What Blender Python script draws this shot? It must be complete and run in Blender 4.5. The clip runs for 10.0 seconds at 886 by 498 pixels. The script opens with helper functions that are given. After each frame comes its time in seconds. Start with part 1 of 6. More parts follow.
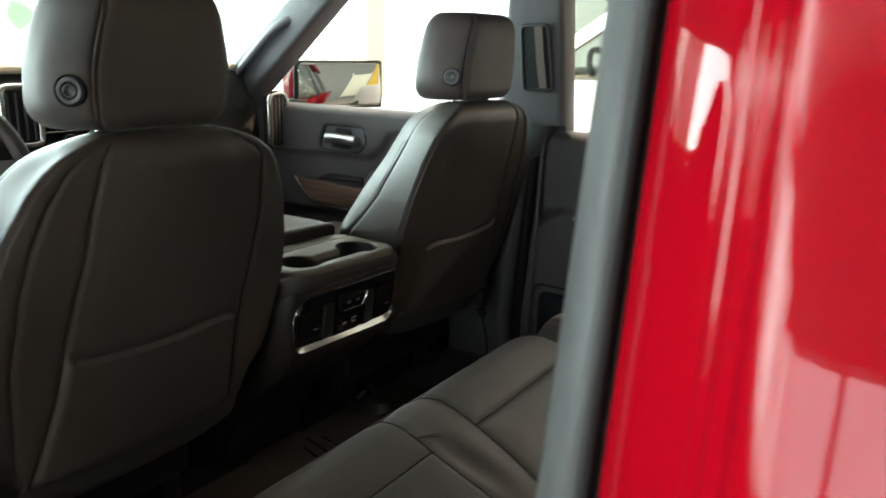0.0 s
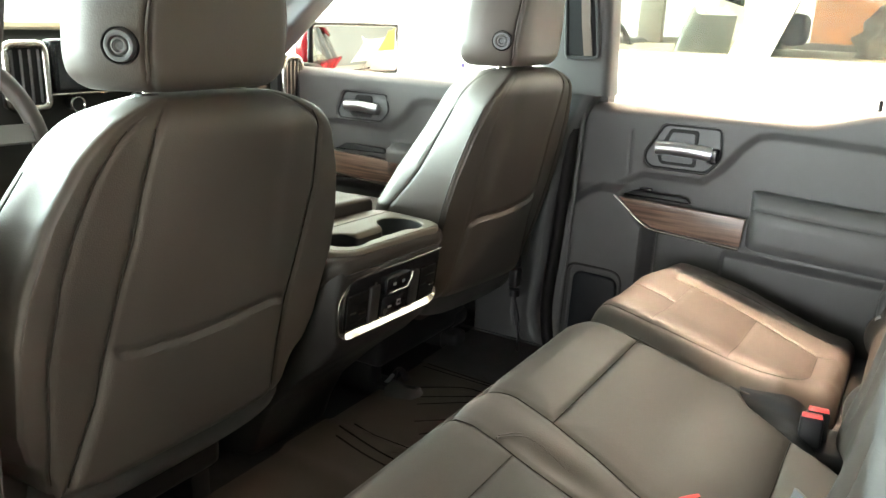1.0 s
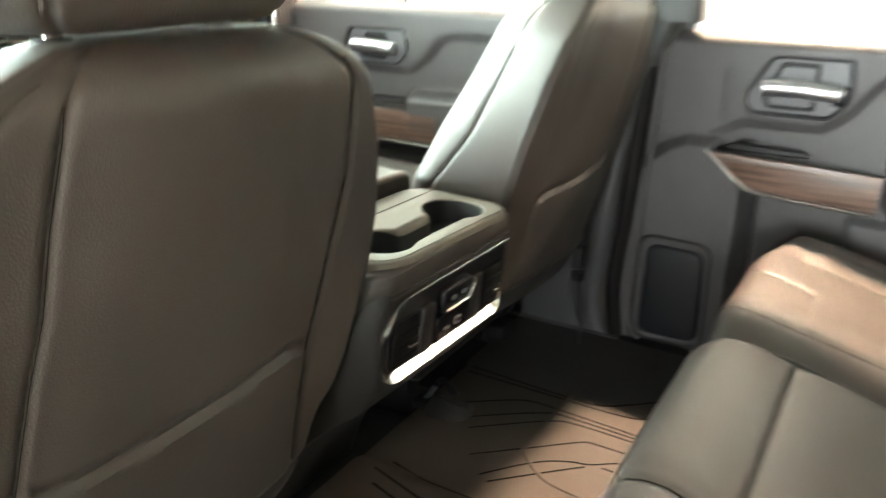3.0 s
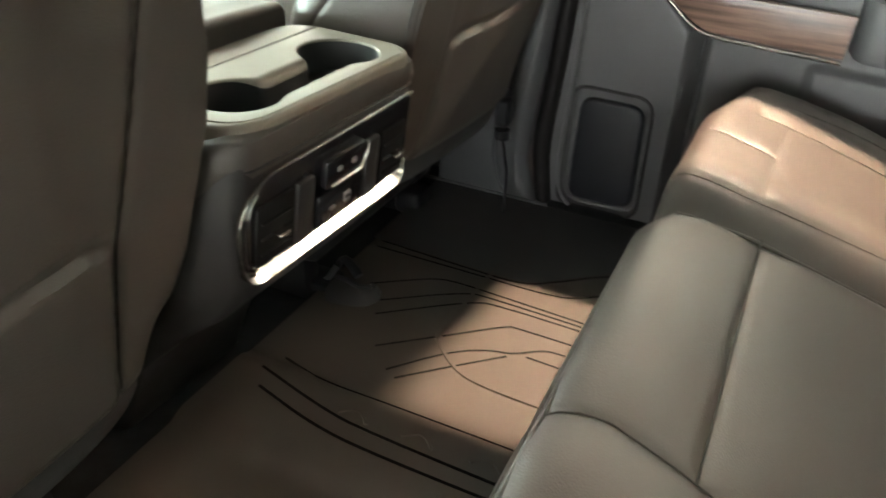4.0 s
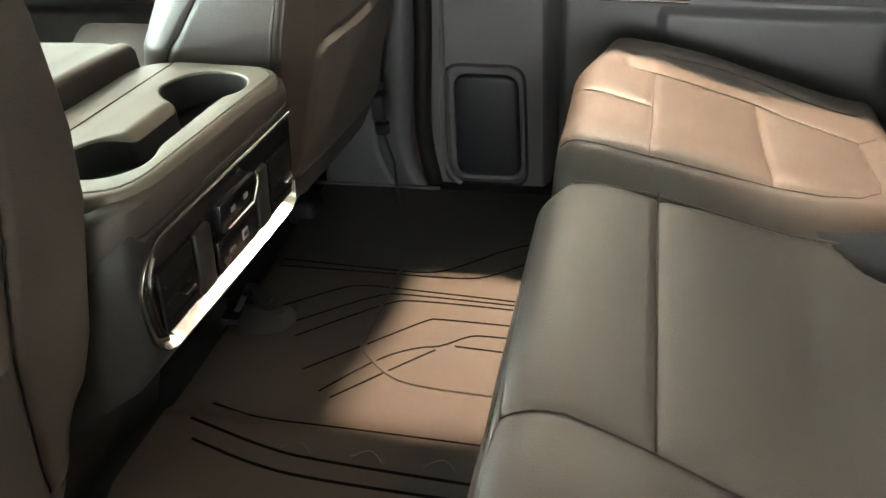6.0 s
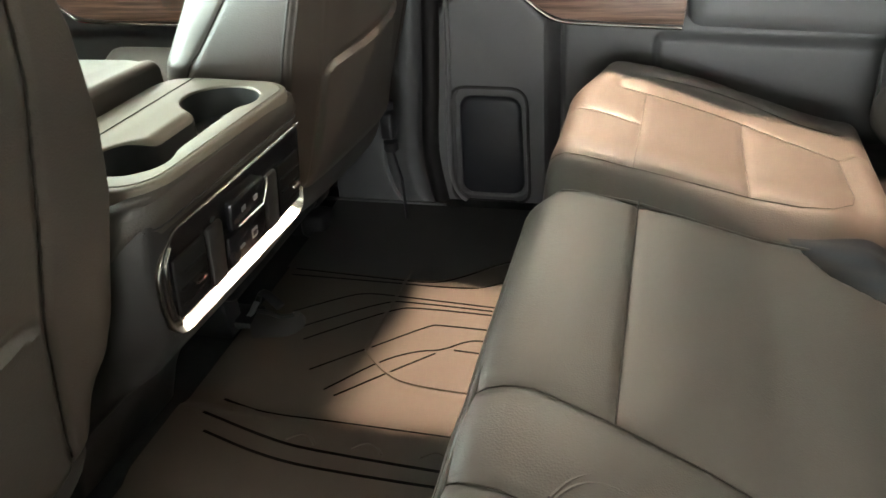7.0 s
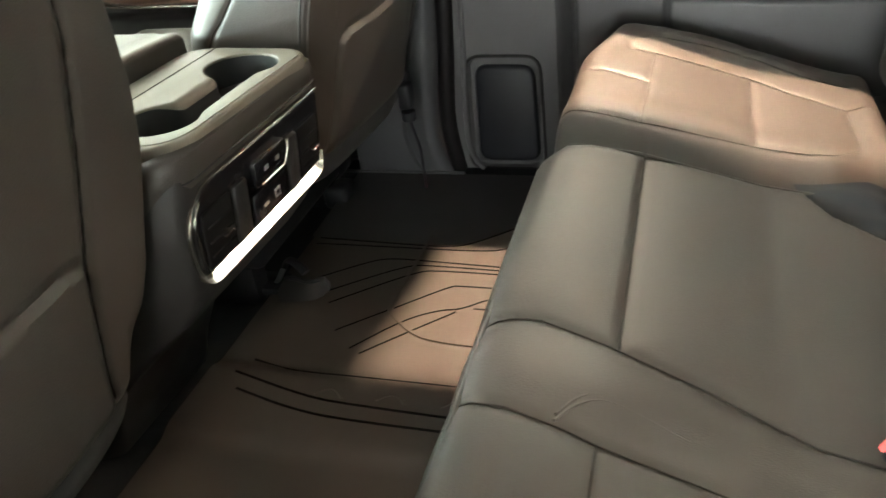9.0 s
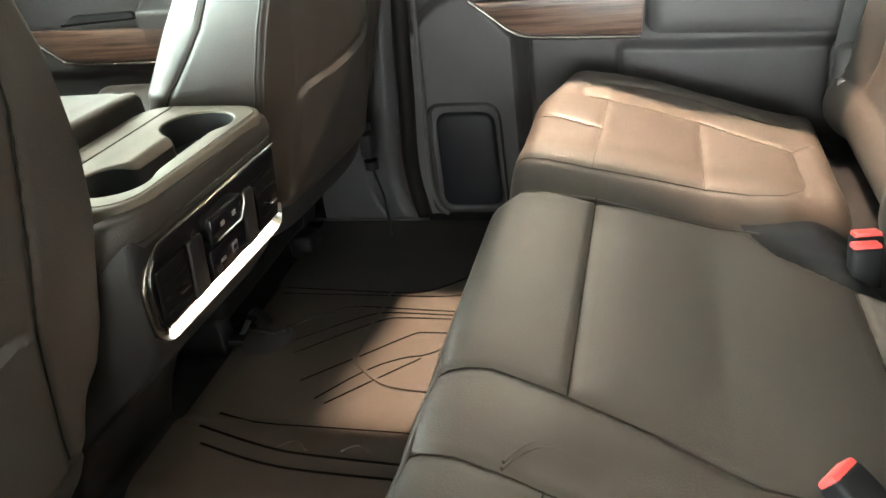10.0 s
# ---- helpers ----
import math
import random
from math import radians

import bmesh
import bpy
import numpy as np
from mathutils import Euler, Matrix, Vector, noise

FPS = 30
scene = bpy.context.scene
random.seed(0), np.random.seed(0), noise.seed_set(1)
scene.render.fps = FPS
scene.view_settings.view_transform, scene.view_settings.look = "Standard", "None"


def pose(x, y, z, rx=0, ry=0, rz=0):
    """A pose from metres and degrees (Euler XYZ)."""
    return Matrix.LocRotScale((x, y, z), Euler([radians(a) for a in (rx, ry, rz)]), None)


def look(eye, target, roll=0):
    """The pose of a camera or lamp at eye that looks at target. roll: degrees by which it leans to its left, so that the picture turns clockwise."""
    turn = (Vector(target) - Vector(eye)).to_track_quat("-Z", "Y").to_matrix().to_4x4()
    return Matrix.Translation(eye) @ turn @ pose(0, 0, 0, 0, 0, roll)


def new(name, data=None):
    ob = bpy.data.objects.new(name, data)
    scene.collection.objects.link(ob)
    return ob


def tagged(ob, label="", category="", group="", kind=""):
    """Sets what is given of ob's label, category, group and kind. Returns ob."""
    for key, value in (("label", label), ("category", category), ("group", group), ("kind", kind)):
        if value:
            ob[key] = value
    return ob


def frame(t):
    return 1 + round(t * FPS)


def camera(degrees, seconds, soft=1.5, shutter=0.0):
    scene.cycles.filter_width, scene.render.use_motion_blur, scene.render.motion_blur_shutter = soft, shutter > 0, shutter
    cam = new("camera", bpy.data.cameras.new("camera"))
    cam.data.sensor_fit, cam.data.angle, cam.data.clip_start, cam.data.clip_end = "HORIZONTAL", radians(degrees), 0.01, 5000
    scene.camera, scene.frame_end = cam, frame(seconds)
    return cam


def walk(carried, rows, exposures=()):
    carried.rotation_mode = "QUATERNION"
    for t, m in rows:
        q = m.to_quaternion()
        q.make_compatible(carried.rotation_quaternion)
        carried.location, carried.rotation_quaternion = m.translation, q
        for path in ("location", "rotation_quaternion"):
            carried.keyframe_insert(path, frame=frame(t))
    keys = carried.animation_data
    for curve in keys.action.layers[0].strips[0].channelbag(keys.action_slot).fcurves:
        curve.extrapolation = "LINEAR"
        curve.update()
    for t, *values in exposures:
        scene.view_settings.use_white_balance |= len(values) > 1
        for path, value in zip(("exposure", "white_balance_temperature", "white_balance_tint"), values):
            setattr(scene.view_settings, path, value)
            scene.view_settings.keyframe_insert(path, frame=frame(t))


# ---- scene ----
cam = camera(58.8, 10.0, shutter=0.48)
PATH = [
    (0, (-1.147, -0.929, 1.681), (0.478, 0.126, 1.184), 1.1),
    (0.5, (-1.139, -0.841, 1.666), (0.456, 0.233, 1.116), 1.0),
    (1, (-1.125, -0.752, 1.664), (0.512, 0.245, 1.095), 2.2),
    (1.5, (-1.142, -0.681, 1.67), (0.539, 0.233, 1.087), 3.8),
    (2, (-1.123, -0.673, 1.657), (0.585, 0.181, 1.063), 1.1),
    (2.5, (-1.034, -0.603, 1.649), (0.675, 0.211, 1.004), -0.4),
    (3, (-0.826, -0.439, 1.619), (0.781, 0.511, 0.902), 0.4),
    (3.2, (-0.752, -0.393, 1.595), (0.785, 0.579, 0.763), 2.2),
    (4.3, (-0.596, -0.358, 1.537), (0.968, 0.223, 0.435), -0.1),
    (4.5, (-0.577, -0.34, 1.546), (1.02, 0.119, 0.433), -1.6),
    (5, (-0.555, -0.306, 1.541), (1.03, 0.091, 0.388), -3.6),
    (5.5, (-0.57, -0.301, 1.548), (1.022, 0.136, 0.418), -3.6),
    (5.7, (-0.581, -0.317, 1.554), (1.016, 0.126, 0.434), -4.2),
    (6.8, (-0.652, -0.39, 1.571), (0.984, 0.1, 0.529), -5.4),
    (7, (-0.663, -0.394, 1.568), (0.974, 0.115, 0.538), -5.0),
    (7.5, (-0.668, -0.381, 1.568), (0.962, 0.177, 0.551), -4.6),
    (8, (-0.664, -0.371, 1.564), (0.942, 0.234, 0.536), -6.9),
    (8.5, (-0.679, -0.379, 1.548), (0.896, 0.235, 0.479), -7.0),
    (9, (-0.712, -0.42, 1.556), (0.888, 0.152, 0.501), -7.8),
    (9.5, (-0.719, -0.459, 1.567), (0.918, 0.077, 0.55), -8.8),
    (10, (-0.712, -0.449, 1.568), (0.956, 0.074, 0.595), -8.3),
]
walk(cam, [(t, look(eye, target, roll)) for t, eye, target, roll in PATH],
     [(0, 0.2, 6600, 18), (0.3, 0.75, 6700, 18), (0.5, 1.05, 6950, 18), (0.8, 1.6, 6950, 18), (1.2, 2.0, 6950, 18), (2.0, 2.15, 6950, 18), (3.2, 2.15, 6950, 18), (4.3, 2.15, 6950, 18), (10, 2.15, 6950, 18)])

# ---------------------------------------------------------------- light
world = bpy.data.worlds.new("world")
scene.world = world
world.use_nodes = True
wn = world.node_tree
sky = wn.nodes.new("ShaderNodeTexSky")
sky.sky_type, sky.sun_disc = "NISHITA", False
sky.sun_elevation, sky.sun_rotation = radians(50), radians(200)
wn.links.new(sky.outputs["Color"], wn.nodes["Background"].inputs["Color"])
wn.nodes["Background"].inputs["Strength"].default_value = 0.07


def lamp(name, m, size, size_y, watts, color):
    data = bpy.data.lights.new(name, "AREA")
    data.shape, data.size, data.size_y = "RECTANGLE", size, size_y
    data.energy, data.color = watts, color
    ob = new(name, data)
    ob.matrix_world = m
    return ob


GREENISH, COOL, WARM, NEUTRAL = (0.72, 1.0, 0.96), (0.88, 0.97, 1.0), (1.0, 0.76, 0.53), (1.0, 0.93, 0.84)
# daylight through the showroom's glass fronts
lamp("window_light", look((-7.15, 1.5, 1.70), (0, 1.5, 1.70)), 7.0, 2.1, 590, COOL)
lamp("window_light", look((-7.15, 8.2, 2.50), (0.1, 0.1, 1.30)), 6.8, 3.4, 1550, GREENISH)
# made this tall so that teal light reaches the bench's front rim
lamp("window_light", look((0.5, 11.6, 4.6), (0.5, 0, 2.6)), 14.0, 7.4, 5000, GREENISH)
# ceiling lamps out of view; the first throws the warm patch on the mat
lamp("lamp_light", look((1.80, -0.25, 3.46), (0.35, -0.05, 0.8)), 0.13, 0.13, 195, WARM)
# extra spot, added only to warm the far headrest
lamp("lamp_light", look((4.50, -3.50, 4.20), (0.5, -0.05, 1.62)), 0.13, 0.13, 40, WARM)
# fill lamps, placed by brightness and not after known fixtures
for lx, ly, watts in ((5.6, -0.3, 50), (5.6, 5.0, 110), (2.15, 5.0, 110), (-2.6, 4.0, 30), (-4.0, -2.2, 26), (5.6, -5.0, 45)):
    lamp("lamp_light", look((lx, ly, 5.20), (lx, ly, 0)), 0.45, 0.9, watts, WARM if ly < 0 else NEUTRAL)


# ---------------------------------------------------------------- materials
def principled(name, color, rough=0.5, metal=0.0, spec=0.5):
    m = bpy.data.materials.new(name)
    m.use_nodes = True
    b = m.node_tree.nodes["Principled BSDF"]
    b.inputs["Base Color"].default_value = (*color, 1)
    b.inputs["Roughness"].default_value = rough
    b.inputs["Metallic"].default_value = metal
    b.inputs["Specular IOR Level"].default_value = spec
    return m, m.node_tree, b


def surface(name, color, rough=0.5, metal=0.0, spec=0.5, vary=0.15, scale=6.0, grain=400.0, bump=0.1, cell=False, rough_vary=0.1):
    """A surface whose colour and gloss drift at a large scale and whose relief is a fine grain."""
    m, nt, b = principled(name, color, rough, metal, spec)
    co = nt.nodes.new("ShaderNodeTexCoord")
    big = nt.nodes.new("ShaderNodeTexNoise")
    big.inputs["Scale"].default_value, big.inputs["Detail"].default_value = scale, 5
    nt.links.new(co.outputs["Object"], big.inputs["Vector"])
    ramp = nt.nodes.new("ShaderNodeMapRange")
    ramp.inputs["To Min"].default_value, ramp.inputs["To Max"].default_value = 1 - vary, 1 + vary
    ramp.inputs["From Min"].default_value, ramp.inputs["From Max"].default_value = 0.3, 0.7
    nt.links.new(big.outputs["Fac"], ramp.inputs["Value"])
    mul = nt.nodes.new("ShaderNodeMix")
    mul.data_type, mul.blend_type = "RGBA", "MULTIPLY"
    mul.inputs["Factor"].default_value = 1
    mul.inputs["A"].default_value = (*color, 1)
    nt.links.new(ramp.outputs["Result"], mul.inputs["B"])
    nt.links.new(mul.outputs["Result"], b.inputs["Base Color"])
    rr = nt.nodes.new("ShaderNodeMapRange")
    rr.inputs["To Min"].default_value, rr.inputs["To Max"].default_value = rough - rough_vary, rough + rough_vary
    rr.inputs["From Min"].default_value, rr.inputs["From Max"].default_value = 0.3, 0.7
    nt.links.new(big.outputs["Fac"], rr.inputs["Value"])
    nt.links.new(rr.outputs["Result"], b.inputs["Roughness"])
    if cell:
        fine = nt.nodes.new("ShaderNodeTexVoronoi")
        out = fine.outputs["Distance"]
    else:
        fine = nt.nodes.new("ShaderNodeTexNoise")
        fine.inputs["Detail"].default_value = 3
        out = fine.outputs["Fac"]
    fine.inputs["Scale"].default_value = grain
    nt.links.new(co.outputs["Object"], fine.inputs["Vector"])
    bp = nt.nodes.new("ShaderNodeBump")
    bp.inputs["Strength"].default_value, bp.inputs["Distance"].default_value = bump, 0.001
    nt.links.new(out, bp.inputs["Height"])
    nt.links.new(bp.outputs["Normal"], b.inputs["Normal"])
    return m


def wood(name, stretch, dark=(0.035, 0.018, 0.012), pale=(0.165, 0.10, 0.072)):
    m, nt, b = principled(name, (0.12, 0.06, 0.04), 0.38)
    co = nt.nodes.new("ShaderNodeTexCoord")
    mp = nt.nodes.new("ShaderNodeMapping")
    mp.inputs["Scale"].default_value = stretch
    nt.links.new(co.outputs["Object"], mp.inputs["Vector"])
    n = nt.nodes.new("ShaderNodeTexNoise")
    n.inputs["Scale"].default_value, n.inputs["Detail"].default_value = 1.0, 8
    n.inputs["Roughness"].default_value = 0.65
    nt.links.new(mp.outputs["Vector"], n.inputs["Vector"])
    r = nt.nodes.new("ShaderNodeValToRGB")
    r.color_ramp.elements[0].position, r.color_ramp.elements[0].color = 0.36, (*dark, 1)
    r.color_ramp.elements[1].position, r.color_ramp.elements[1].color = 0.62, (*pale, 1)
    nt.links.new(n.outputs["Fac"], r.inputs["Fac"])
    nt.links.new(r.outputs["Color"], b.inputs["Base Color"])
    bp = nt.nodes.new("ShaderNodeBump")
    bp.inputs["Strength"].default_value, bp.inputs["Distance"].default_value = 0.2, 0.0006
    nt.links.new(n.outputs["Fac"], bp.inputs["Height"])
    nt.links.new(bp.outputs["Normal"], b.inputs["Normal"])
    return m


def glass(name, tint=(1, 1, 1)):
    """Thin clear glass: it lets light straight through and mirrors a little of it."""
    m = bpy.data.materials.new(name)
    m.use_nodes = True
    nt = m.node_tree
    nt.nodes.remove(nt.nodes["Principled BSDF"])
    clear, gloss, mix, face, steep, share = (nt.nodes.new("ShaderNode" + k) for k in ("BsdfTransparent", "BsdfGlossy", "MixShader", "LayerWeight", "Math", "Math"))
    clear.inputs["Color"].default_value = (*tint, 1)
    gloss.inputs["Roughness"].default_value = 0.02
    face.inputs["Blend"].default_value = 0.5
    steep.operation, steep.inputs[1].default_value = "POWER", 5.0
    share.operation, share.inputs[1].default_value, share.inputs[2].default_value = "MULTIPLY_ADD", 0.7, 0.035
    nt.links.new(face.outputs["Facing"], steep.inputs[0])
    nt.links.new(steep.outputs["Value"], share.inputs[0])
    nt.links.new(share.outputs["Value"], mix.inputs["Fac"])
    nt.links.new(clear.outputs["BSDF"], mix.inputs[1])
    nt.links.new(gloss.outputs["BSDF"], mix.inputs[2])
    nt.links.new(mix.outputs["Shader"], nt.nodes["Material Output"].inputs["Surface"])
    return m


LEATHER = surface("black_leather", (0.0465, 0.0385, 0.0330), 0.50, spec=0.42, vary=0.12, scale=5, grain=520, bump=0.16, cell=True, rough_vary=0.06)
PIPING = surface("leather_piping", (0.030, 0.028, 0.025), 0.42, spec=0.5, vary=0.1, scale=20, grain=700, bump=0.1)
THREAD = principled("seam_thread", (0.018, 0.015, 0.012), 0.8, 0.0, 0.15)[0]
PLASTIC = surface("dark_plastic", (0.058, 0.057, 0.057), 0.5, spec=0.35, vary=0.1, scale=8, grain=900, bump=0.2)
SHOULDER = surface("console_padding", (0.034, 0.029, 0.025), 0.5, spec=0.3, vary=0.12, scale=6, grain=520, bump=0.16, cell=True, rough_vary=0.06)
CONSOLE = surface("console_plastic", (0.016, 0.015, 0.0145), 0.5, spec=0.22, vary=0.1, scale=8, grain=900, bump=0.2)
PANEL_TRIM = surface("pillar_trim_plastic", (0.034, 0.035, 0.036), 0.45, spec=0.4, vary=0.1, scale=8, grain=900, bump=0.2)
PLASTIC_GREY = surface("grey_plastic", (0.075, 0.078, 0.082), 0.5, vary=0.1, scale=8, grain=900, bump=0.2)
BEZEL = surface("satin_grey_plastic", (0.096, 0.083, 0.064), 0.52, spec=0.35, vary=0.08, scale=10, grain=1200, bump=0.06)
GLOSS_BLACK = surface("gloss_black_plastic", (0.007, 0.007, 0.008), 0.24, spec=0.3, vary=0.1, scale=20, grain=600, bump=0.01, rough_vary=0.04)
LINER = surface("cup_liner_rubber", (0.013, 0.013, 0.013), 0.42, spec=0.4, vary=0.1, scale=20, grain=900, bump=0.15)
BLACK = surface("black_plastic", (0.009, 0.009, 0.010), 0.5, spec=0.2, vary=0.2, scale=20, grain=700, bump=0.1)
CHROME = surface("chrome", (0.58, 0.56, 0.52), 0.18, metal=1.0, vary=0.04, scale=14, grain=900, bump=0.01, rough_vary=0.04)
SATIN = surface("satin_metal", (0.45, 0.46, 0.47), 0.35, metal=1.0, vary=0.05, scale=14, grain=900, bump=0.02, rough_vary=0.05)
RUBBER = surface("rubber_mat", (0.037, 0.0300, 0.0245), 0.56, spec=0.25, vary=0.16, scale=7, grain=1500, bump=0.3)
RUBBER_DARK = surface("dark_rubber", (0.006, 0.005, 0.005), 0.6, spec=0.15, vary=0.1, scale=9, grain=800, bump=0.1)
MAT_LINE = surface("mat_groove_black", (0.0035, 0.003, 0.003), 0.85, spec=0.04, vary=0.1, scale=9, grain=800, bump=0.1)
RUBBER_BORDER = surface("black_floor_rubber", (0.021, 0.020, 0.019), 0.48, spec=0.35, vary=0.2, scale=9, grain=1400, bump=0.3)
SEAL = surface("grey_seal_rubber", (0.026, 0.0255, 0.025), 0.6, spec=0.3, vary=0.12, scale=14, grain=800, bump=0.25)
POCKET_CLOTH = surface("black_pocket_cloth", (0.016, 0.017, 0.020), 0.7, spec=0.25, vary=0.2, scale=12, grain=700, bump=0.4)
DASH_TOP = surface("matte_dash_top", (0.030, 0.030, 0.028), 0.9, spec=0.08, vary=0.1, scale=8, grain=900, bump=0.2)
# tan trim lightened to cream: the sun on the dash top is in the colour
DASH_SUNLIT = surface("sunlit_dash_pad", (0.34, 0.30, 0.22), 0.8, spec=0.1, vary=0.08, scale=8, grain=700, bump=0.2)
# near-black that carries the shade of the vent recesses
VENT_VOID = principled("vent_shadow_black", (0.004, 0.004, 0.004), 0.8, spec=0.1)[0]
SPEAKER_BLACK = surface("speaker_cover_plastic", (0.008, 0.009, 0.011), 0.36, spec=0.32, vary=0.04, scale=5, grain=1300, bump=0.1, rough_vary=0.02)
SEAT_PANEL = surface("seat_back_plastic", (0.034, 0.033, 0.031), 0.5, spec=0.35, vary=0.1, scale=8, grain=900, bump=0.2)
CARPET = surface("black_carpet", (0.018, 0.018, 0.019), 0.95, spec=0.1, vary=0.3, scale=40, grain=900, bump=0.8)
FABRIC = surface("headliner_fabric", (0.16, 0.15, 0.14), 0.9, spec=0.1, vary=0.08, scale=10, grain=900, bump=0.4)
WEBBING = surface("belt_webbing", (0.030, 0.031, 0.030), 0.7, vary=0.1, scale=30, grain=700, bump=0.5)
WEBBING_BROWN = surface("brown_belt_webbing", (0.10, 0.075, 0.060), 0.7, vary=0.1, scale=30, grain=700, bump=0.5)
RED_BUTTON = surface("red_buckle_button", (0.80, 0.075, 0.07), 0.42, vary=0.06, scale=20, grain=500, bump=0.05)
WOOD = wood("walnut_trim", (6, 5, 130))
WOOD_WALL = wood("orange_wood", (1.2, 2, 14), (0.26, 0.075, 0.010), (0.40, 0.120, 0.018))
RED = surface("red_car_paint", (0.165, 0.001, 0.004), 0.35, vary=0.03, scale=5, grain=2200, bump=0.01, rough_vary=0.03)
RED.node_tree.nodes["Principled BSDF"].inputs["Coat Weight"].default_value = 0.36
RED.node_tree.nodes["Principled BSDF"].inputs["Specular IOR Level"].default_value = 0.0
RED.node_tree.nodes["Principled BSDF"].inputs["Coat Roughness"].default_value = 0.03
WHITE_PAINT = surface("white_car_paint", (0.80, 0.80, 0.79), 0.25, vary=0.03, scale=3, grain=2000, bump=0.01, rough_vary=0.03)
WALL = surface("white_wall_paint", (0.80, 0.79, 0.76), 0.8, vary=0.04, scale=1.5, grain=120, bump=0.15)
# wall colour lowered to grey to keep bounced light off the seat backs
WALL_DIM = surface("dimmed_wall_paint", (0.22, 0.21, 0.20), 0.8, vary=0.06, scale=1.5, grain=120, bump=0.15)
CEIL = surface("ceiling_board", (0.78, 0.78, 0.76), 0.9, vary=0.05, scale=2, grain=60, bump=0.2)
TILE = surface("polished_floor_tile", (0.52, 0.49, 0.45), 0.18, vary=0.1, scale=2.5, grain=60, bump=0.03, rough_vary=0.06)
CREAM_PALE = surface("pale_cream_paint", (0.80, 0.74, 0.62), 0.6, vary=0.05, scale=3, grain=200, bump=0.1)
YELLOW = surface("yellow_panel", (0.70, 0.42, 0.06), 0.5, vary=0.05, scale=3, grain=200, bump=0.1)
CREAM = surface("cream_paint", (0.72, 0.60, 0.42), 0.6, vary=0.05, scale=3, grain=200, bump=0.1)
PURPLE = surface("purple_board", (0.045, 0.032, 0.15), 0.5, vary=0.08, scale=5, grain=300, bump=0.05)
TAN = surface("tan_leather", (0.17, 0.14, 0.10), 0.55, vary=0.1, scale=5, grain=400, bump=0.15)
WRAP = surface("clear_plastic_wrap", (0.34, 0.27, 0.21), 0.28, vary=0.2, scale=14, grain=30, bump=0.8)
WRAP_GREEN = surface("greenish_plastic_wrap", (0.10, 0.105, 0.075), 0.25, vary=0.25, scale=9, grain=24, bump=0.8)
GREEN = surface("green_foliage", (0.06, 0.20, 0.06), 0.6, vary=0.4, scale=12, grain=60, bump=0.5)
MIRROR = principled("mirror_glass", (0.52, 0.50, 0.46), 0.02, metal=1.0)[0]
GLASS = glass("window_glass", (0.97, 0.99, 0.98))
TINTED = glass("tinted_glass", (0.24, 0.25, 0.22))
SCREEN = principled("display_glass", (0.01, 0.01, 0.012), 0.06)[0]
LAMP_WARM, nt_, b_ = principled("warm_lamp_diffuser", (0.9, 0.9, 0.9), 0.5)
b_.inputs["Emission Color"].default_value, b_.inputs["Emission Strength"].default_value = (1.0, 0.85, 0.65, 1), 8.0
BACKDROP, nt_, b_ = principled("bright_street_haze", (0.5, 0.5, 0.5), 1.0)
n_ = nt_.nodes.new("ShaderNodeTexNoise")
n_.inputs["Scale"].default_value, n_.inputs["Detail"].default_value = 0.8, 6
r_ = nt_.nodes.new("ShaderNodeValToRGB")
r_.color_ramp.elements[0].position, r_.color_ramp.elements[0].color = 0.40, (0.16, 0.34, 0.12, 1)
r_.color_ramp.elements[1].position, r_.color_ramp.elements[1].color = 0.52, (0.95, 1.0, 0.97, 1)
c_ = nt_.nodes.new("ShaderNodeTexCoord")
nt_.links.new(c_.outputs["Object"], n_.inputs["Vector"])
nt_.links.new(n_.outputs["Fac"], r_.inputs["Fac"])
nt_.links.new(r_.outputs["Color"], b_.inputs["Emission Color"])
b_.inputs["Emission Strength"].default_value = 1.6


# ---------------------------------------------------------------- mesh helpers
def thing(name, at, label, category, group="", kind=""):
    ob = new(name)
    ob.location = at
    ob.empty_display_size = 0.05
    return tagged(ob, label, category, group, kind)


def finish(bm, smooth=True, sharp=40):
    bmesh.ops.recalc_face_normals(bm, faces=bm.faces)
    for f in bm.faces:
        f.smooth = smooth
    if smooth:
        for e in bm.edges:
            if len(e.link_faces) == 2 and e.calc_face_angle(0) > radians(sharp):
                e.smooth = False


def part(name, bm, material, parent=None, label="", smooth=True, sharp=40):
    finish(bm, smooth, sharp)
    me = bpy.data.meshes.new(name)
    bm.to_mesh(me)
    bm.free()
    me.materials.append(material)
    ob = new(name, me)
    if parent is not None:
        ob.parent = parent
        if parent.type == "EMPTY":
            ob.matrix_parent_inverse = Matrix.Translation(-parent.location)
    if label:
        ob["label"] = label
    return ob


def loft(rings, closed=True, cap=True):
    bm = bmesh.new()
    rows = [[bm.verts.new(p) for p in r] for r in rings]
    n = len(rows[0])
    for a, b in zip(rows, rows[1:]):
        for i in range(n if closed else n - 1):
            j = (i + 1) % n
            bm.faces.new((a[i], a[j], b[j], b[i]))
    if cap and closed:
        bm.faces.new(rows[0][::-1])
        bm.faces.new(rows[-1])
    return bm


def sheet(fn, us, vs):
    """A grid of the points fn(u, v)."""
    return loft([[fn(u, v) for u in us] for v in vs], closed=False)


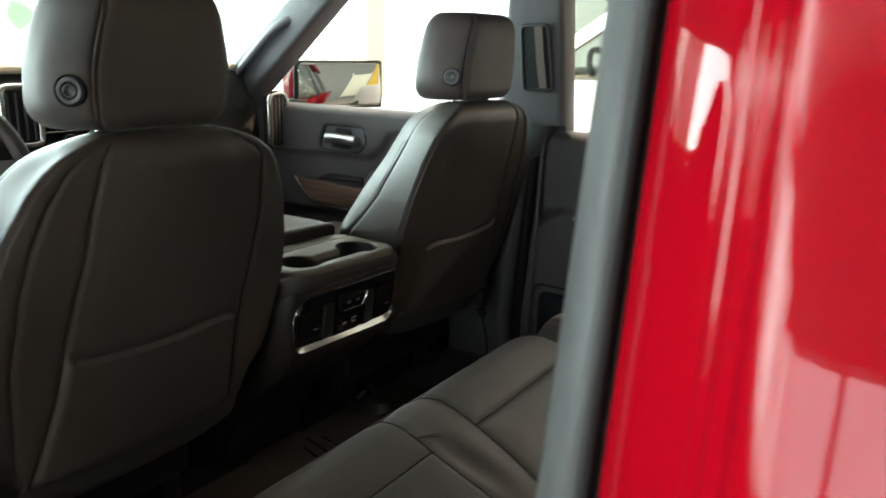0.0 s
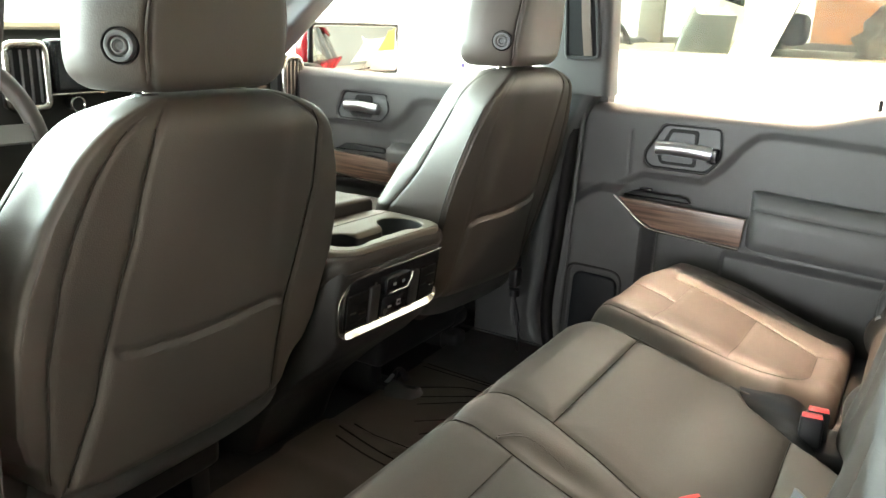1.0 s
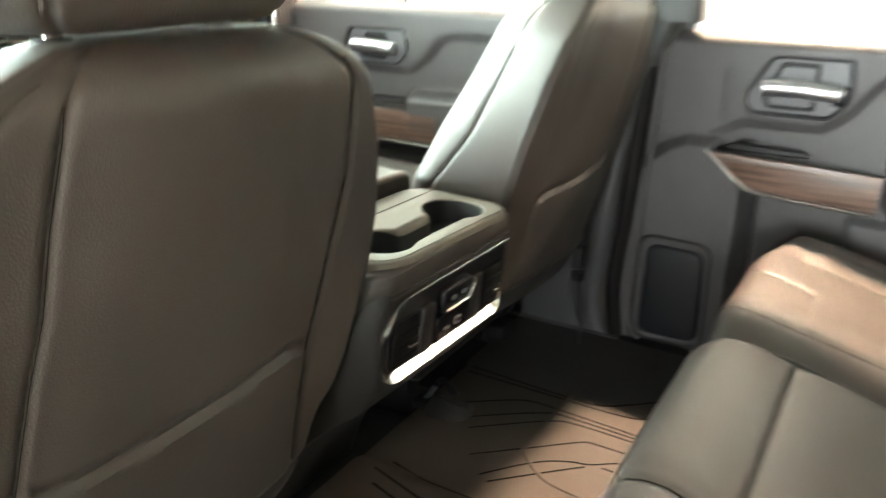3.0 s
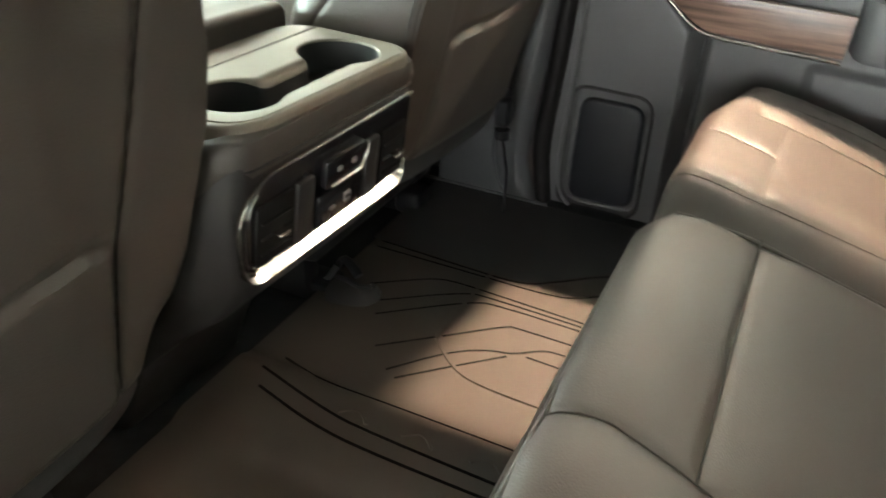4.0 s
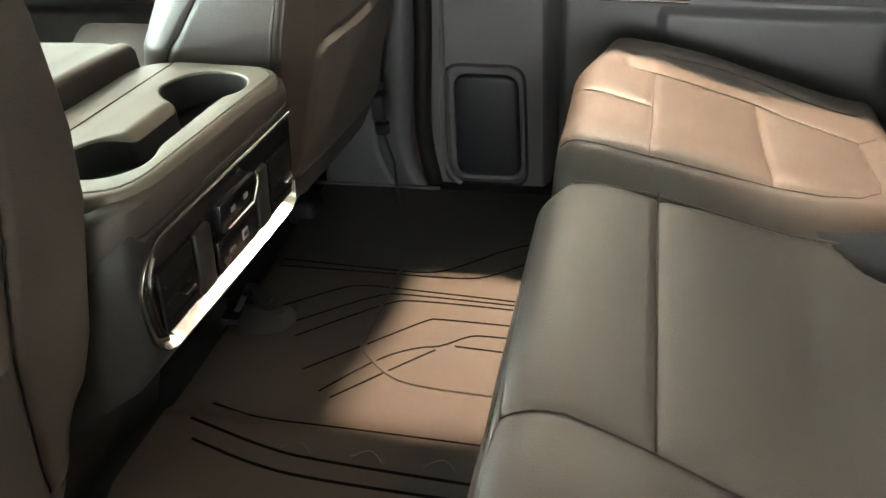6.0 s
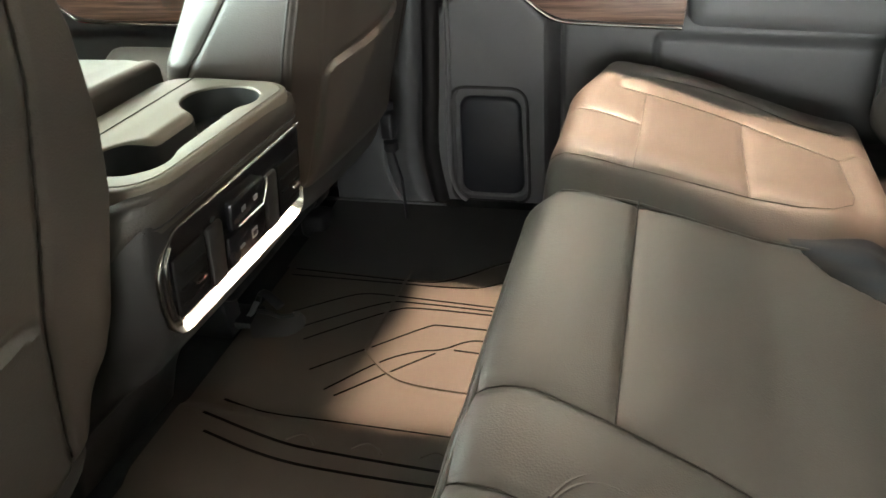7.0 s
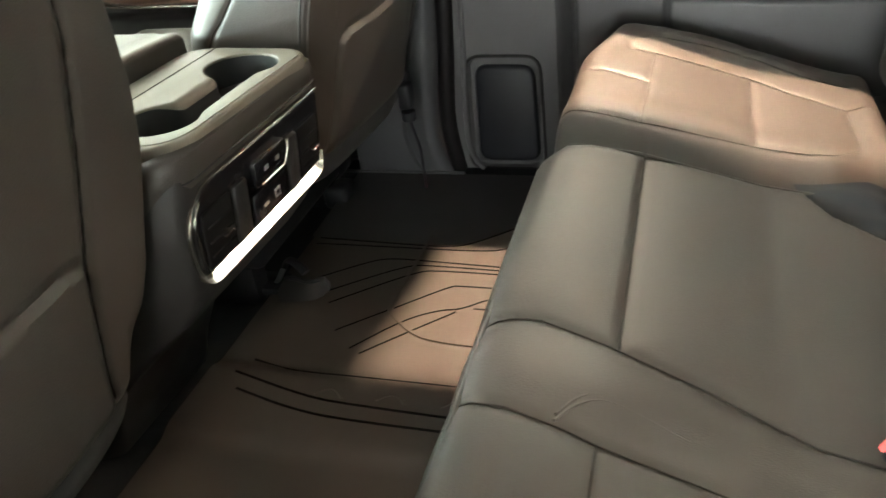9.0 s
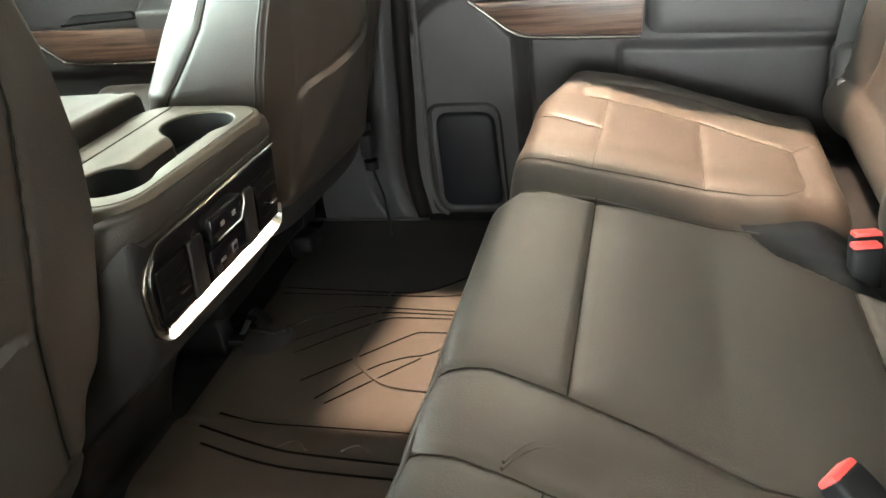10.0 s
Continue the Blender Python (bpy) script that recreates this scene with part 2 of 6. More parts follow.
def catmull(pts, n, closed=True):
    """n points along a smooth curve through pts."""
    p = np.array(pts, float)
    k = len(p)
    out = []
    for t in np.linspace(0, k if closed else k - 1, n, endpoint=not closed):
        i = min(int(t), k - 1 if closed else k - 2)
        f = t - i
        g = (lambda j: p[j % k]) if closed else (lambda j: p[min(max(j, 0), k - 1)])
        a, b, c, d = g(i - 1), g(i), g(i + 1), g(i + 2)
        out.append(0.5 * (2 * b + (c - a) * f + (2 * a - 5 * b + 4 * c - d) * f * f + (3 * b - 3 * c + d - a) * f ** 3))
    return np.array(out)


def box(x0, x1, y0, y1, z0, z1, r=0.004, seg=2):
    bm = bmesh.new()
    bmesh.ops.create_cube(bm, size=1.0, matrix=Matrix.Translation(((x0 + x1) / 2, (y0 + y1) / 2, (z0 + z1) / 2)) @ Matrix.Diagonal((x1 - x0, y1 - y0, z1 - z0, 1)))
    if r:
        bmesh.ops.bevel(bm, geom=bm.edges[:], offset=r, segments=seg, profile=0.5, affect="EDGES")
    return bm


def merged(*bms):
    out = bmesh.new()
    for b in bms:
        me = bpy.data.meshes.new("tmp")
        b.to_mesh(me)
        b.free()
        out.from_mesh(me)
        bpy.data.meshes.remove(me)
    return out


def moved(bm, m):
    bmesh.ops.transform(bm, matrix=m, verts=bm.verts)
    return bm


def tube(pts, r, n=8, closed=False, flat=None):
    """A rod along pts; flat gives its half-widths across and along the second axis."""
    p = [Vector(q) for q in pts]
    k = len(p)
    rings = []
    up = None
    for i in range(k):
        d = (p[(i + 1) % k] - p[i - 1]) if closed else (p[min(i + 1, k - 1)] - p[max(i - 1, 0)])
        d.normalize()
        if up is None:
            up = Vector((0, 0, 1)) if abs(d.z) < 0.9 else Vector((0, 1, 0))
        s = d.cross(up).normalized()
        up = s.cross(d).normalized()
        ra, rb = flat if flat else (r, r)
        rings.append([p[i] + s * (ra * math.cos(a)) + up * (rb * math.sin(a)) for a in np.linspace(0, 2 * math.pi, n, endpoint=False)])
    if closed:
        rings.append(rings[0])
    return loft(rings, True, not closed)


def strap(pts, width, thick, across=(1, 0, 0)):
    """A flat band along pts, width taken along the direction across."""
    a = Vector(across).normalized()
    p = [Vector(q) for q in pts]
    rings = []
    for i in range(len(p)):
        d = (p[min(i + 1, len(p) - 1)] - p[max(i - 1, 0)]).normalized()
        s = (a - d * a.dot(d)).normalized()
        u = s.cross(d)
        rings.append([p[i] + s * sx * width / 2 + u * sy * thick / 2 for sx, sy in ((-1, -1), (1, -1), (1, 1), (-1, 1))])
    return loft(rings)


def prism(outline, depth, m, r=0.003, seg=2):
    """A flat outline in the xy plane, thickened along z by depth, with bevelled rims, at the pose m."""
    bm = bmesh.new()
    f = bm.faces.new([bm.verts.new((x, y, 0)) for x, y in outline])
    ret = bmesh.ops.extrude_face_region(bm, geom=[f])
    vs = [v for v in ret["geom"] if isinstance(v, bmesh.types.BMVert)]
    bmesh.ops.translate(bm, vec=(0, 0, depth), verts=vs)
    if r:
        es = [e for e in bm.edges if abs(e.verts[0].co.z - e.verts[1].co.z) < 1e-6]
        bmesh.ops.bevel(bm, geom=es, offset=r, segments=seg, profile=0.5, affect="EDGES")
    return moved(bm, m)


def rounded(pts, r, n=5):
    """A polygon with its corners rounded by the radius r."""
    out = []
    k = len(pts)
    for i in range(k):
        a, b, c = (Vector((*pts[j % k], 0)) for j in (i - 1, i, i + 1))
        d1, d2 = (a - b), (c - b)
        rr = min(r, d1.length * 0.45, d2.length * 0.45)
        p, q = b + d1.normalized() * rr, b + d2.normalized() * rr
        for t in np.linspace(0, 1, n):
            out.append(tuple((p.lerp(b, t).lerp(b.lerp(q, t), t)).xy))
    return out


def ramp01(x, a, b):
    t = min(max((x - a) / (b - a), 0.0), 1.0)
    return t * t * (3 - 2 * t)


def polydist(x, y, line):
    best = 9.0
    for (ax, ay), (bx, by) in zip(line, line[1:]):
        dx, dy = bx - ax, by - ay
        t = min(max(((x - ax) * dx + (y - ay) * dy) / (dx * dx + dy * dy), 0), 1)
        best = min(best, math.hypot(x - ax - t * dx, y - ay - t * dy))
    return best


def sdf_poly(x, y, poly):
    """Signed distance to a closed outline, negative inside."""
    d = polydist(x, y, poly + poly[:1])
    inside = False
    for (ax, ay), (bx, by) in zip(poly, poly[1:] + poly[:1]):
        if (ay > y) != (by > y) and x < (bx - ax) * (y - ay) / (by - ay) + ax:
            inside = not inside
    return -d if inside else d


def interp(x, xs, ys):
    return float(np.interp(x, xs, ys))


def pad_axis(lo, hi, r, depth, step, arc=7):
    """Stations across a cushion: coordinate and drop, with rounded rims and straight skirts."""
    rim = [(0.0, depth), (0.0, r)] + [(r * (1 - math.cos(a)), r * (1 - math.sin(a))) for a in np.linspace(0.15, math.pi / 2, arc)]
    n = max(2, int((hi - lo - 2 * r) / step))
    mid = [(c, 0.0) for c in np.linspace(lo + r, hi - r, n)[1:-1]]
    return [(lo + i, d) for i, d in rim] + mid + [(hi - i, d) for i, d in rim[::-1]]


def cushion(x0, x1, y0, y1, r, depth, step, top, seams=(), groove=0.005, width=0.005, puff=0.0):
    """A padded block: top(x, y) is the height of its upper face; seams are polylines pressed into it."""
    def point(sx, sy):
        (x, dx), (y, dy) = sx, sy
        drop = min(depth, math.hypot(dx, dy) if max(dx, dy) < depth else depth)
        z = top(x, y) - drop
        if drop < r * 0.99:
            d = min([polydist(x, y, s) for s in seams], default=9)
            z += puff * (1 - math.exp(-(d / 0.03) ** 2)) - groove * math.exp(-(d / width) ** 2)
        return (x, y, z)
    return sheet(point, pad_axis(x0, x1, r, depth, step), pad_axis(y0, y1, r, depth, step))


# ---------------------------------------------------------------- showroom
def slab(name, x0, x1, y0, y1, z0, z1, material, label, category, r=0.0):
    ob = part(name, box(x0, x1, y0, y1, z0, z1, r), material, smooth=False)
    return tagged(ob, label, category, kind="structure")


slab("floor", -9, 11, -10, 14, -0.2, 0.0, TILE, "polished pale stone showroom floor", "floor")
slab("ceiling", -9, 11, -10, 7.0, 5.4, 5.6, CEIL, "white board showroom ceiling", "ceiling")
# unseen raised front bay, added to clear the way for the tall front light
slab("ceiling_high", -9, 11, 7.2, 14, 9.0, 9.2, CEIL, "unseen high white ceiling, added to let front light reach the bench", "ceiling")
slab("wall_step", -9, 11, 7.0, 7.2, 5.4, 9.2, WALL, "added white wall step up to the unseen high ceiling", "wall")
slab("wall_east_high", 9.0, 9.2, 7.2, 12.0, 5.4, 9.0, WALL, "white painted showroom wall", "wall")
slab("wall_west_high", -7.4, -7.2, 7.2, 12.0, 5.4, 9.0, WALL_DIM, "showroom wall, greyed to bounce less light", "wall")
slab("wall_east", 9.0, 9.2, -8.0, 12.0, 0.0, 5.4, WALL, "white painted showroom wall", "wall")
slab("wall_south", -7.2, 9.0, -8.2, -8.0, 0.0, 5.4, WALL_DIM, "showroom wall, greyed to bounce less light", "wall")
slab("wall_north_sill", -7.2, 9.0, 12.0, 12.2, 0.0, 0.5, WALL, "low white wall under the glass front", "wall")
slab("wall_north_head", -7.2, 9.0, 12.0, 12.2, 8.6, 9.0, WALL, "white wall band above the glass front", "wall")
slab("wall_west", -7.4, -7.2, -8.0, -3.6, 0.0, 5.4, WALL_DIM, "showroom wall, greyed to bounce less light", "wall")
slab("wall_west_sill", -7.4, -7.2, -3.6, 12.0, 0.0, 0.5, WALL, "low white wall under the glass front", "wall")
slab("wall_west_head", -7.4, -7.2, -3.6, 4.6, 2.9, 5.4, WALL_DIM, "grey wall above the glass front", "wall")
slab("wall_west_lintel", -7.4, -7.2, 4.6, 12.0, 4.3, 5.4, WALL_DIM, "grey wall above the tall glass front", "wall")


def glass_front(name, x0, x1, y0, y1, n, along_x, head=4.0):
    """A row of tall panes between slim posts."""
    root = tagged(new(name), "tall glass showroom front with slim posts", "window", kind="structure")
    for i in range(n + 1):
        t = i / n
        x, y = x0 + (x1 - x0) * t, y0 + (y1 - y0) * t
        part("post", box(x - 0.05, x + 0.05, y - 0.05, y + 0.05, 0.5, head, 0.006), PLASTIC_GREY, root)
        if i < n:
            xe, ye = x0 + (x1 - x0) * (i + 1) / n, y0 + (y1 - y0) * (i + 1) / n
            pane = box(x + 0.05, xe - 0.05, y - 0.006, y + 0.006, 0.5, head, 0) if along_x else box(x - 0.006, x + 0.006, y + 0.05, ye - 0.05, 0.5, head, 0)
            part("pane", pane, GLASS, root, smooth=False).visible_shadow = False


glass_front("window_1", -7.1, 8.9, 12.1, 12.1, 8, True, 8.6)
glass_front("window_2", -7.10, -7.10, -3.55, 4.55, 4, False, 2.9)
glass_front("window_3", -7.10, -7.10, 4.65, 11.9, 4, False, 4.3)
slab("backdrop", -20, 22, 20.0, 20.1, -1.0, 16.0, BACKDROP, "bright hazy street with trees outside the glass front", "backdrop")
slab("backdrop_west", -14.1, -14.0, -8.0, 18.0, -1.0, 7.0, BACKDROP, "bright hazy street with trees outside the glass front", "backdrop")
# fixtures made up to go with the fill lamps
for lx, ly, mat in ((5.6, -0.3, LAMP_WARM), (5.6, 5, LAMP_WARM), (2.15, 5, LAMP_WARM), (-2.6, 4, LAMP_WARM), (-4.0, -2.2, LAMP_WARM), (5.6, -5, LAMP_WARM)):
    fix = thing("ceiling_light", (lx, ly, 5.4), "flat white-framed ceiling light added out of view under the showroom ceiling", "light", "ceiling lights")
    part("diffuser", box(lx - 0.21, lx + 0.21, ly - 0.43, ly + 0.43, 5.24, 5.27, 0.004), mat, fix)
    part("frame", merged(box(lx - 0.26, lx + 0.26, ly - 0.48, ly - 0.44, 5.22, 5.40, 0.004), box(lx - 0.26, lx + 0.26, ly + 0.44, ly + 0.48, 5.22, 5.40, 0.004),
                         box(lx - 0.26, lx - 0.22, ly - 0.44, ly + 0.44, 5.22, 5.40, 0.004), box(lx + 0.22, lx + 0.26, ly - 0.44, ly + 0.44, 5.22, 5.40, 0.004)), WHITE_PAINT, fix)

# housings for the two unseen spots; the second is an added helper
for px, py, pz in ((1.80, -0.25, 3.46), (4.50, -3.50, 4.20)):
    spot = thing("pendant_spot", (px, py, 5.4), "small white pendant spotlight on a thin rod, added out of view", "light", "pendant spotlights")
    part("diffuser", box(px - 0.065, px + 0.065, py - 0.065, py + 0.065, pz + 0.012, pz + 0.024, 0.003), LAMP_WARM, spot)
    part("housing", merged(box(px - 0.085, px - 0.065, py - 0.085, py + 0.085, pz, pz + 0.18, 0.003), box(px + 0.065, px + 0.085, py - 0.085, py + 0.085, pz, pz + 0.18, 0.003), box(px - 0.065, px + 0.065, py - 0.085, py - 0.065, pz, pz + 0.18, 0.003), box(px - 0.065, px + 0.065, py + 0.065, py + 0.085, pz, pz + 0.18, 0.003), box(px - 0.085, px + 0.085, py - 0.085, py + 0.085, pz + 0.181, pz + 0.20, 0.003)), WHITE_PAINT, spot)
    part("rod", tube([(px, py, pz + 0.20), (px, py, 5.40)], 0.008, 8), SATIN, spot)

# ---------------------------------------------------------------- cab shell
cab = thing("pickup_cab", (0, 0, 0.4), "red crew cab pickup truck with an open rear door", "pickup truck")


# floor pan and sills
part("floor_pan", box(-0.80, 0.775, -0.95, 1.6, 0.70, 0.785, 0.01), CARPET, cab, "black carpeted floor")
part("sill_trim", box(0.715, 0.80, -0.86, 0.30, 0.785, 0.806, 0.008, 3), CARPET, cab)
part("sill_trim", box(-0.86, -0.76, -0.76, 0.30, 0.775, 0.822, 0.012, 3), CONSOLE, cab)
part("sill_box", box(0.775, 0.864, -0.90, 1.20, 0.70, 0.812, 0.006), CONSOLE, cab)
part("sill_lip", tube([(0.717, y, 0.808) for y in np.linspace(0.02, 0.30, 8)], 0.004, 8), PANEL_TRIM, cab)
part("rocker", box(-0.97, -0.865, -0.80, 1.10, 0.48, 0.80, 0.03, 3), RED, cab)
part("rocker", box(0.865, 0.97, -0.80, 1.10, 0.48, 0.80, 0.03, 3), RED, cab)
# roof
part("headliner", box(-0.68, 0.68, -0.90, 0.75, 1.895, 1.91, 0.005), FABRIC, cab, "grey cloth headliner")
part("roof", sheet(lambda u, v: (u, v, 1.94 + 0.03 * (1 - (u / 0.74) ** 2)), np.linspace(-0.74, 0.74, 25), np.linspace(-0.98, 0.80, 21)), RED, cab)


def pillar(name, low, high, w_low, w_high, material, label=""):
    """A pillar between two points; each end has half-widths across x and along y."""
    rings = []
    for t in np.linspace(0, 1, 9):
        c = Vector(low).lerp(Vector(high), t)
        a, b = w_low[0] * (1 - t) + w_high[0] * t, w_low[1] * (1 - t) + w_high[1] * t
        ring = rounded([(-a, -b), (a, -b), (a, b), (-a, b)], 0.02, 4)
        rings.append([(c.x + x, c.y + y, c.z) for x, y in ring])
    return part(name, loft(rings), material, cab, label)


for sx in (-1, 1):
    part("roof_rail", tube([(sx * 0.72, y, 1.912) for y in np.linspace(-0.95, 0.62, 8)], 0.038, 12), FABRIC, cab)
    part("roof_side", tube([(sx * 0.76, y, 1.925) for y in np.linspace(-0.96, 0.72, 8)], 0.05, 12), RED, cab)
    pillar("windshield_pillar", (sx * 0.80, 1.28, 1.44), (sx * 0.70, 0.62, 1.90), (0.055, 0.105), (0.045, 0.085), PLASTIC_GREY)
    out = 0.0 if sx > 0 else 0.035
    pillar("pillar_trim", (sx * (0.765 + out), 0.020, 1.49), (sx * (0.690 + out), -0.01, 1.90), (0.042, 0.095), (0.04, 0.07), PLASTIC)
    trim = []
    for z in list(np.linspace(0.795, 0.90, 10)) + list(np.linspace(0.94, 1.50, 14)):
        edge = interp(z, (0.795, 0.812, 0.84, 0.89, 0.95, 1.07, 1.22, 1.36, 1.50), (0.030, 0.046, 0.062, 0.074, 0.071, 0.056, 0.040, 0.020, -0.040))
        x0 = 0.722 + 0.010 * ramp01(z, 1.30, 1.50)
        sec = rounded([(0.80, edge), (x0 + 0.014, edge), (x0, edge + 0.020), (x0, edge + 0.060), (x0 + 0.004, edge + 0.066), (x0 - 0.002, edge + 0.072), (x0 - 0.002, 0.26), (0.80, 0.26)], 0.008, 4)
        trim.append([(sx * x, y, z) for x, y in sec])
    part("lower_pillar_trim", loft(trim), PANEL_TRIM, cab)
pillar("rear_pillar", (0.80, -0.86, 1.44), (0.68, -0.90, 1.90), (0.05, 0.13), (0.05, 0.12), PLASTIC)
part("rear_wall", box(-0.82, 0.82, -0.99, -0.955, 0.70, 1.44, 0.01), PLASTIC, cab)
part("rear_window", box(-0.70, 0.70, -0.975, -0.970, 1.44, 1.90, 0), GLASS, cab, smooth=False).visible_shadow = False
part("cowl", box(-0.80, 0.80, 1.45, 2.35, 0.9, 1.42, 0.05, 3), RED, cab, "red bonnet")
part("windshield", sheet(lambda u, v: (u * (0.74 - 0.08 * v), 1.48 - 0.82 * v - 0.06 * u * u, 1.42 + 0.48 * v), np.linspace(-1, 1, 13), np.linspace(0, 1, 9)), GLASS, cab).visible_shadow = False

# the rest of the truck: front fenders, load bed and wheels
part("front_end", box(-0.96, 0.96, 1.16, 3.05, 0.48, 1.30, 0.06, 3), RED, cab)
part("load_bed", merged(box(-0.96, -0.90, -2.95, -1.30, 0.62, 1.42, 0.02), box(0.90, 0.96, -2.95, -1.03, 0.62, 1.42, 0.02), box(-0.90, 0.90, -2.95, -2.89, 0.62, 1.42, 0.02), box(-0.90, 0.90, -2.88, -1.05, 0.62, 0.70, 0.01)), RED, cab)
part("chassis", box(-0.60, 0.60, -2.9, 3.0, 0.40, 0.60, 0.02), BLACK, cab)
for wy in (-2.05, 1.95):
    for sx in (-1, 1):
        turn = Matrix.Translation((sx * 0.70, wy, 0.41)) @ Matrix.Rotation(radians(90 * sx), 4, "Y")
        tyre = part("tyre", moved(loft([[(r * math.cos(a), r * math.sin(a), h) for a in np.linspace(0, 2 * math.pi, 40, endpoint=False)] for r, h in ((0.25, 0.27), (0.38, 0.27), (0.41, 0.24), (0.41, 0.03), (0.38, 0.0))]), turn), RUBBER_DARK, cab)
        part("rim", moved(loft([[(r * math.cos(a), r * math.sin(a), h) for a in np.linspace(0, 2 * math.pi, 32, endpoint=False)] for r, h in ((0.25, 0.272), (0.22, 0.272), (0.20, 0.20), (0.06, 0.22), (0.01, 0.23))]), turn), SATIN, tyre)

# rear jamb on the open side: seal, flange, drip channel, outer skin
JAMB = [(-0.775, -0.792), (-0.829, -0.812), (-0.894, -0.8596), (-0.897, -0.864), (-0.907, -0.867), (-0.910, -0.8725), (-0.928, -0.877), (-0.933, -0.884),
        (-0.951, -0.888), (-0.961, -0.892), (-0.968, -0.8935), (-0.974, -0.905), (-0.976, -0.96), (-0.978, -1.10), (-0.98, -1.25)]


def chaikin(pts, n=2):
    """An open line with its corners cut n times."""
    p = [Vector(q) for q in pts]
    for _ in range(n):
        q = [p[0]]
        for a, b in zip(p, p[1:]):
            q += [a.lerp(b, 0.25), a.lerp(b, 0.75)]
        p = q + [p[-1]]
    return [tuple(v) for v in p]


def jamb_lean(z):
    """Inward lean and rearward drift of the jamb above the beltline."""
    u = max(-0.22, z - 1.46)
    return 0.28 * u, 0.03 * u


jrings = []
for z in np.linspace(0.55, 1.94, 46):
    lx, ly = jamb_lean(z)
    jrings.append([(x + lx, y + ly, z) for x, y in chaikin(JAMB, 2)])
part("rear_jamb", loft(jrings, closed=False), RED, cab, "glossy red painted door jamb")
seal_rings, seal_pts = [], []
for z in np.linspace(0.80, 1.92, 28):
    lx, ly = jamb_lean(z)
    c = Vector((-0.785 + lx, -0.7775 + ly, z))
    seal_pts.append(c + Vector((-0.0275, -0.0200, 0)))
    seal_rings.append([c + Vector((-0.81, -0.585, 0)) * (0.031 * math.cos(a)) + Vector((-0.585, 0.81, 0)) * (0.012 * math.copysign(abs(math.sin(a)) ** 0.7, math.sin(a))) for a in np.linspace(0, 2 * math.pi, 20, endpoint=False)])
part("door_seal", loft(seal_rings), SEAL, cab, "grey rubber door seal")
part("seal_lip", tube(seal_pts, 0.0042, 8), RUBBER_DARK, cab)
part("seal_crease", tube([p + Vector((0.008, -0.006, 0)) for p in seal_pts], 0.0026, 8), RUBBER_DARK, cab)
part("inner_jamb_trim", loft([[(x + jamb_lean(z)[0], y + jamb_lean(z)[1], z) for x, y in ((-0.79, -0.785), (-0.72, -0.84), (-0.72, -0.95))] for z in np.linspace(0.8, 1.88, 12)], closed=False), PLASTIC, cab)
# closed front door on the near side
part("outer_door_skin", box(-0.98, -0.93, 0.02, 1.15, 0.80, 1.46, 0.02, 3), RED, cab)
part("inner_door_skin", box(-0.80, -0.77, 0.16, 1.15, 0.84, 1.46, 0.012, 3), PLASTIC, cab)


# the open rear door, swung out beside the opening
swing = pose(-0.955, 0.0, 0.0, 0, 0, -78)
open_door = part("open_rear_door", moved(box(-0.07, 0.0, -0.86, -0.01, 0.50, 1.45, 0.02, 3), swing), RED, cab, "red rear door swung wide open")
part("inner_trim", moved(box(0.002, 0.06, -0.84, -0.03, 0.62, 1.47, 0.02, 3), swing), PLASTIC, open_door)
part("window_frame", moved(merged(box(-0.045, -0.005, -0.85, -0.78, 1.452, 1.90, 0.01), box(-0.045, -0.005, -0.10, -0.03, 1.452, 1.90, 0.01), box(-0.045, -0.005, -0.78, -0.10, 1.84, 1.90, 0.01)), swing), BLACK, open_door)


# ---------------------------------------------------------------- front seats
SEAT_Z, SEAT_W = (0.98, 1.05, 1.18, 1.30, 1.36, 1.44, 1.50, 1.54, 1.56), (0.198, 0.216, 0.252, 0.260, 0.253, 0.230, 0.200, 0.168, 0.140)

# half-widths of the sewn lines on the seat back: outer panel line, inner panel line, rim line
SEAM_Z, SEAM_X = (0.98, 1.075, 1.126, 1.19, 1.25, 1.35, 1.40, 1.46, 1.513, 1.56), (0.19, 0.188, 0.176, 0.161, 0.155, 0.141, 0.131, 0.126, 0.118, 0.112)
INNER_Z, INNER_X = (0.98, 1.10, 1.23, 1.32, 1.42, 1.51, 1.56), (0.185, 0.168, 0.163, 0.172, 0.178, 0.165, 0.135)
RIM_Z, RIM_X = (0.98, 1.10, 1.263, 1.366, 1.424, 1.478, 1.52, 1.56), (0.190, 0.212, 0.224, 0.216, 0.204, 0.186, 0.163, 0.125)


def flank_seam(z):
    """Depth of the sewn line on the flanks: it moves forward towards the cushion."""
    return 0.100 + min(0.036, 0.34 * max(0.0, 1.363 - z))


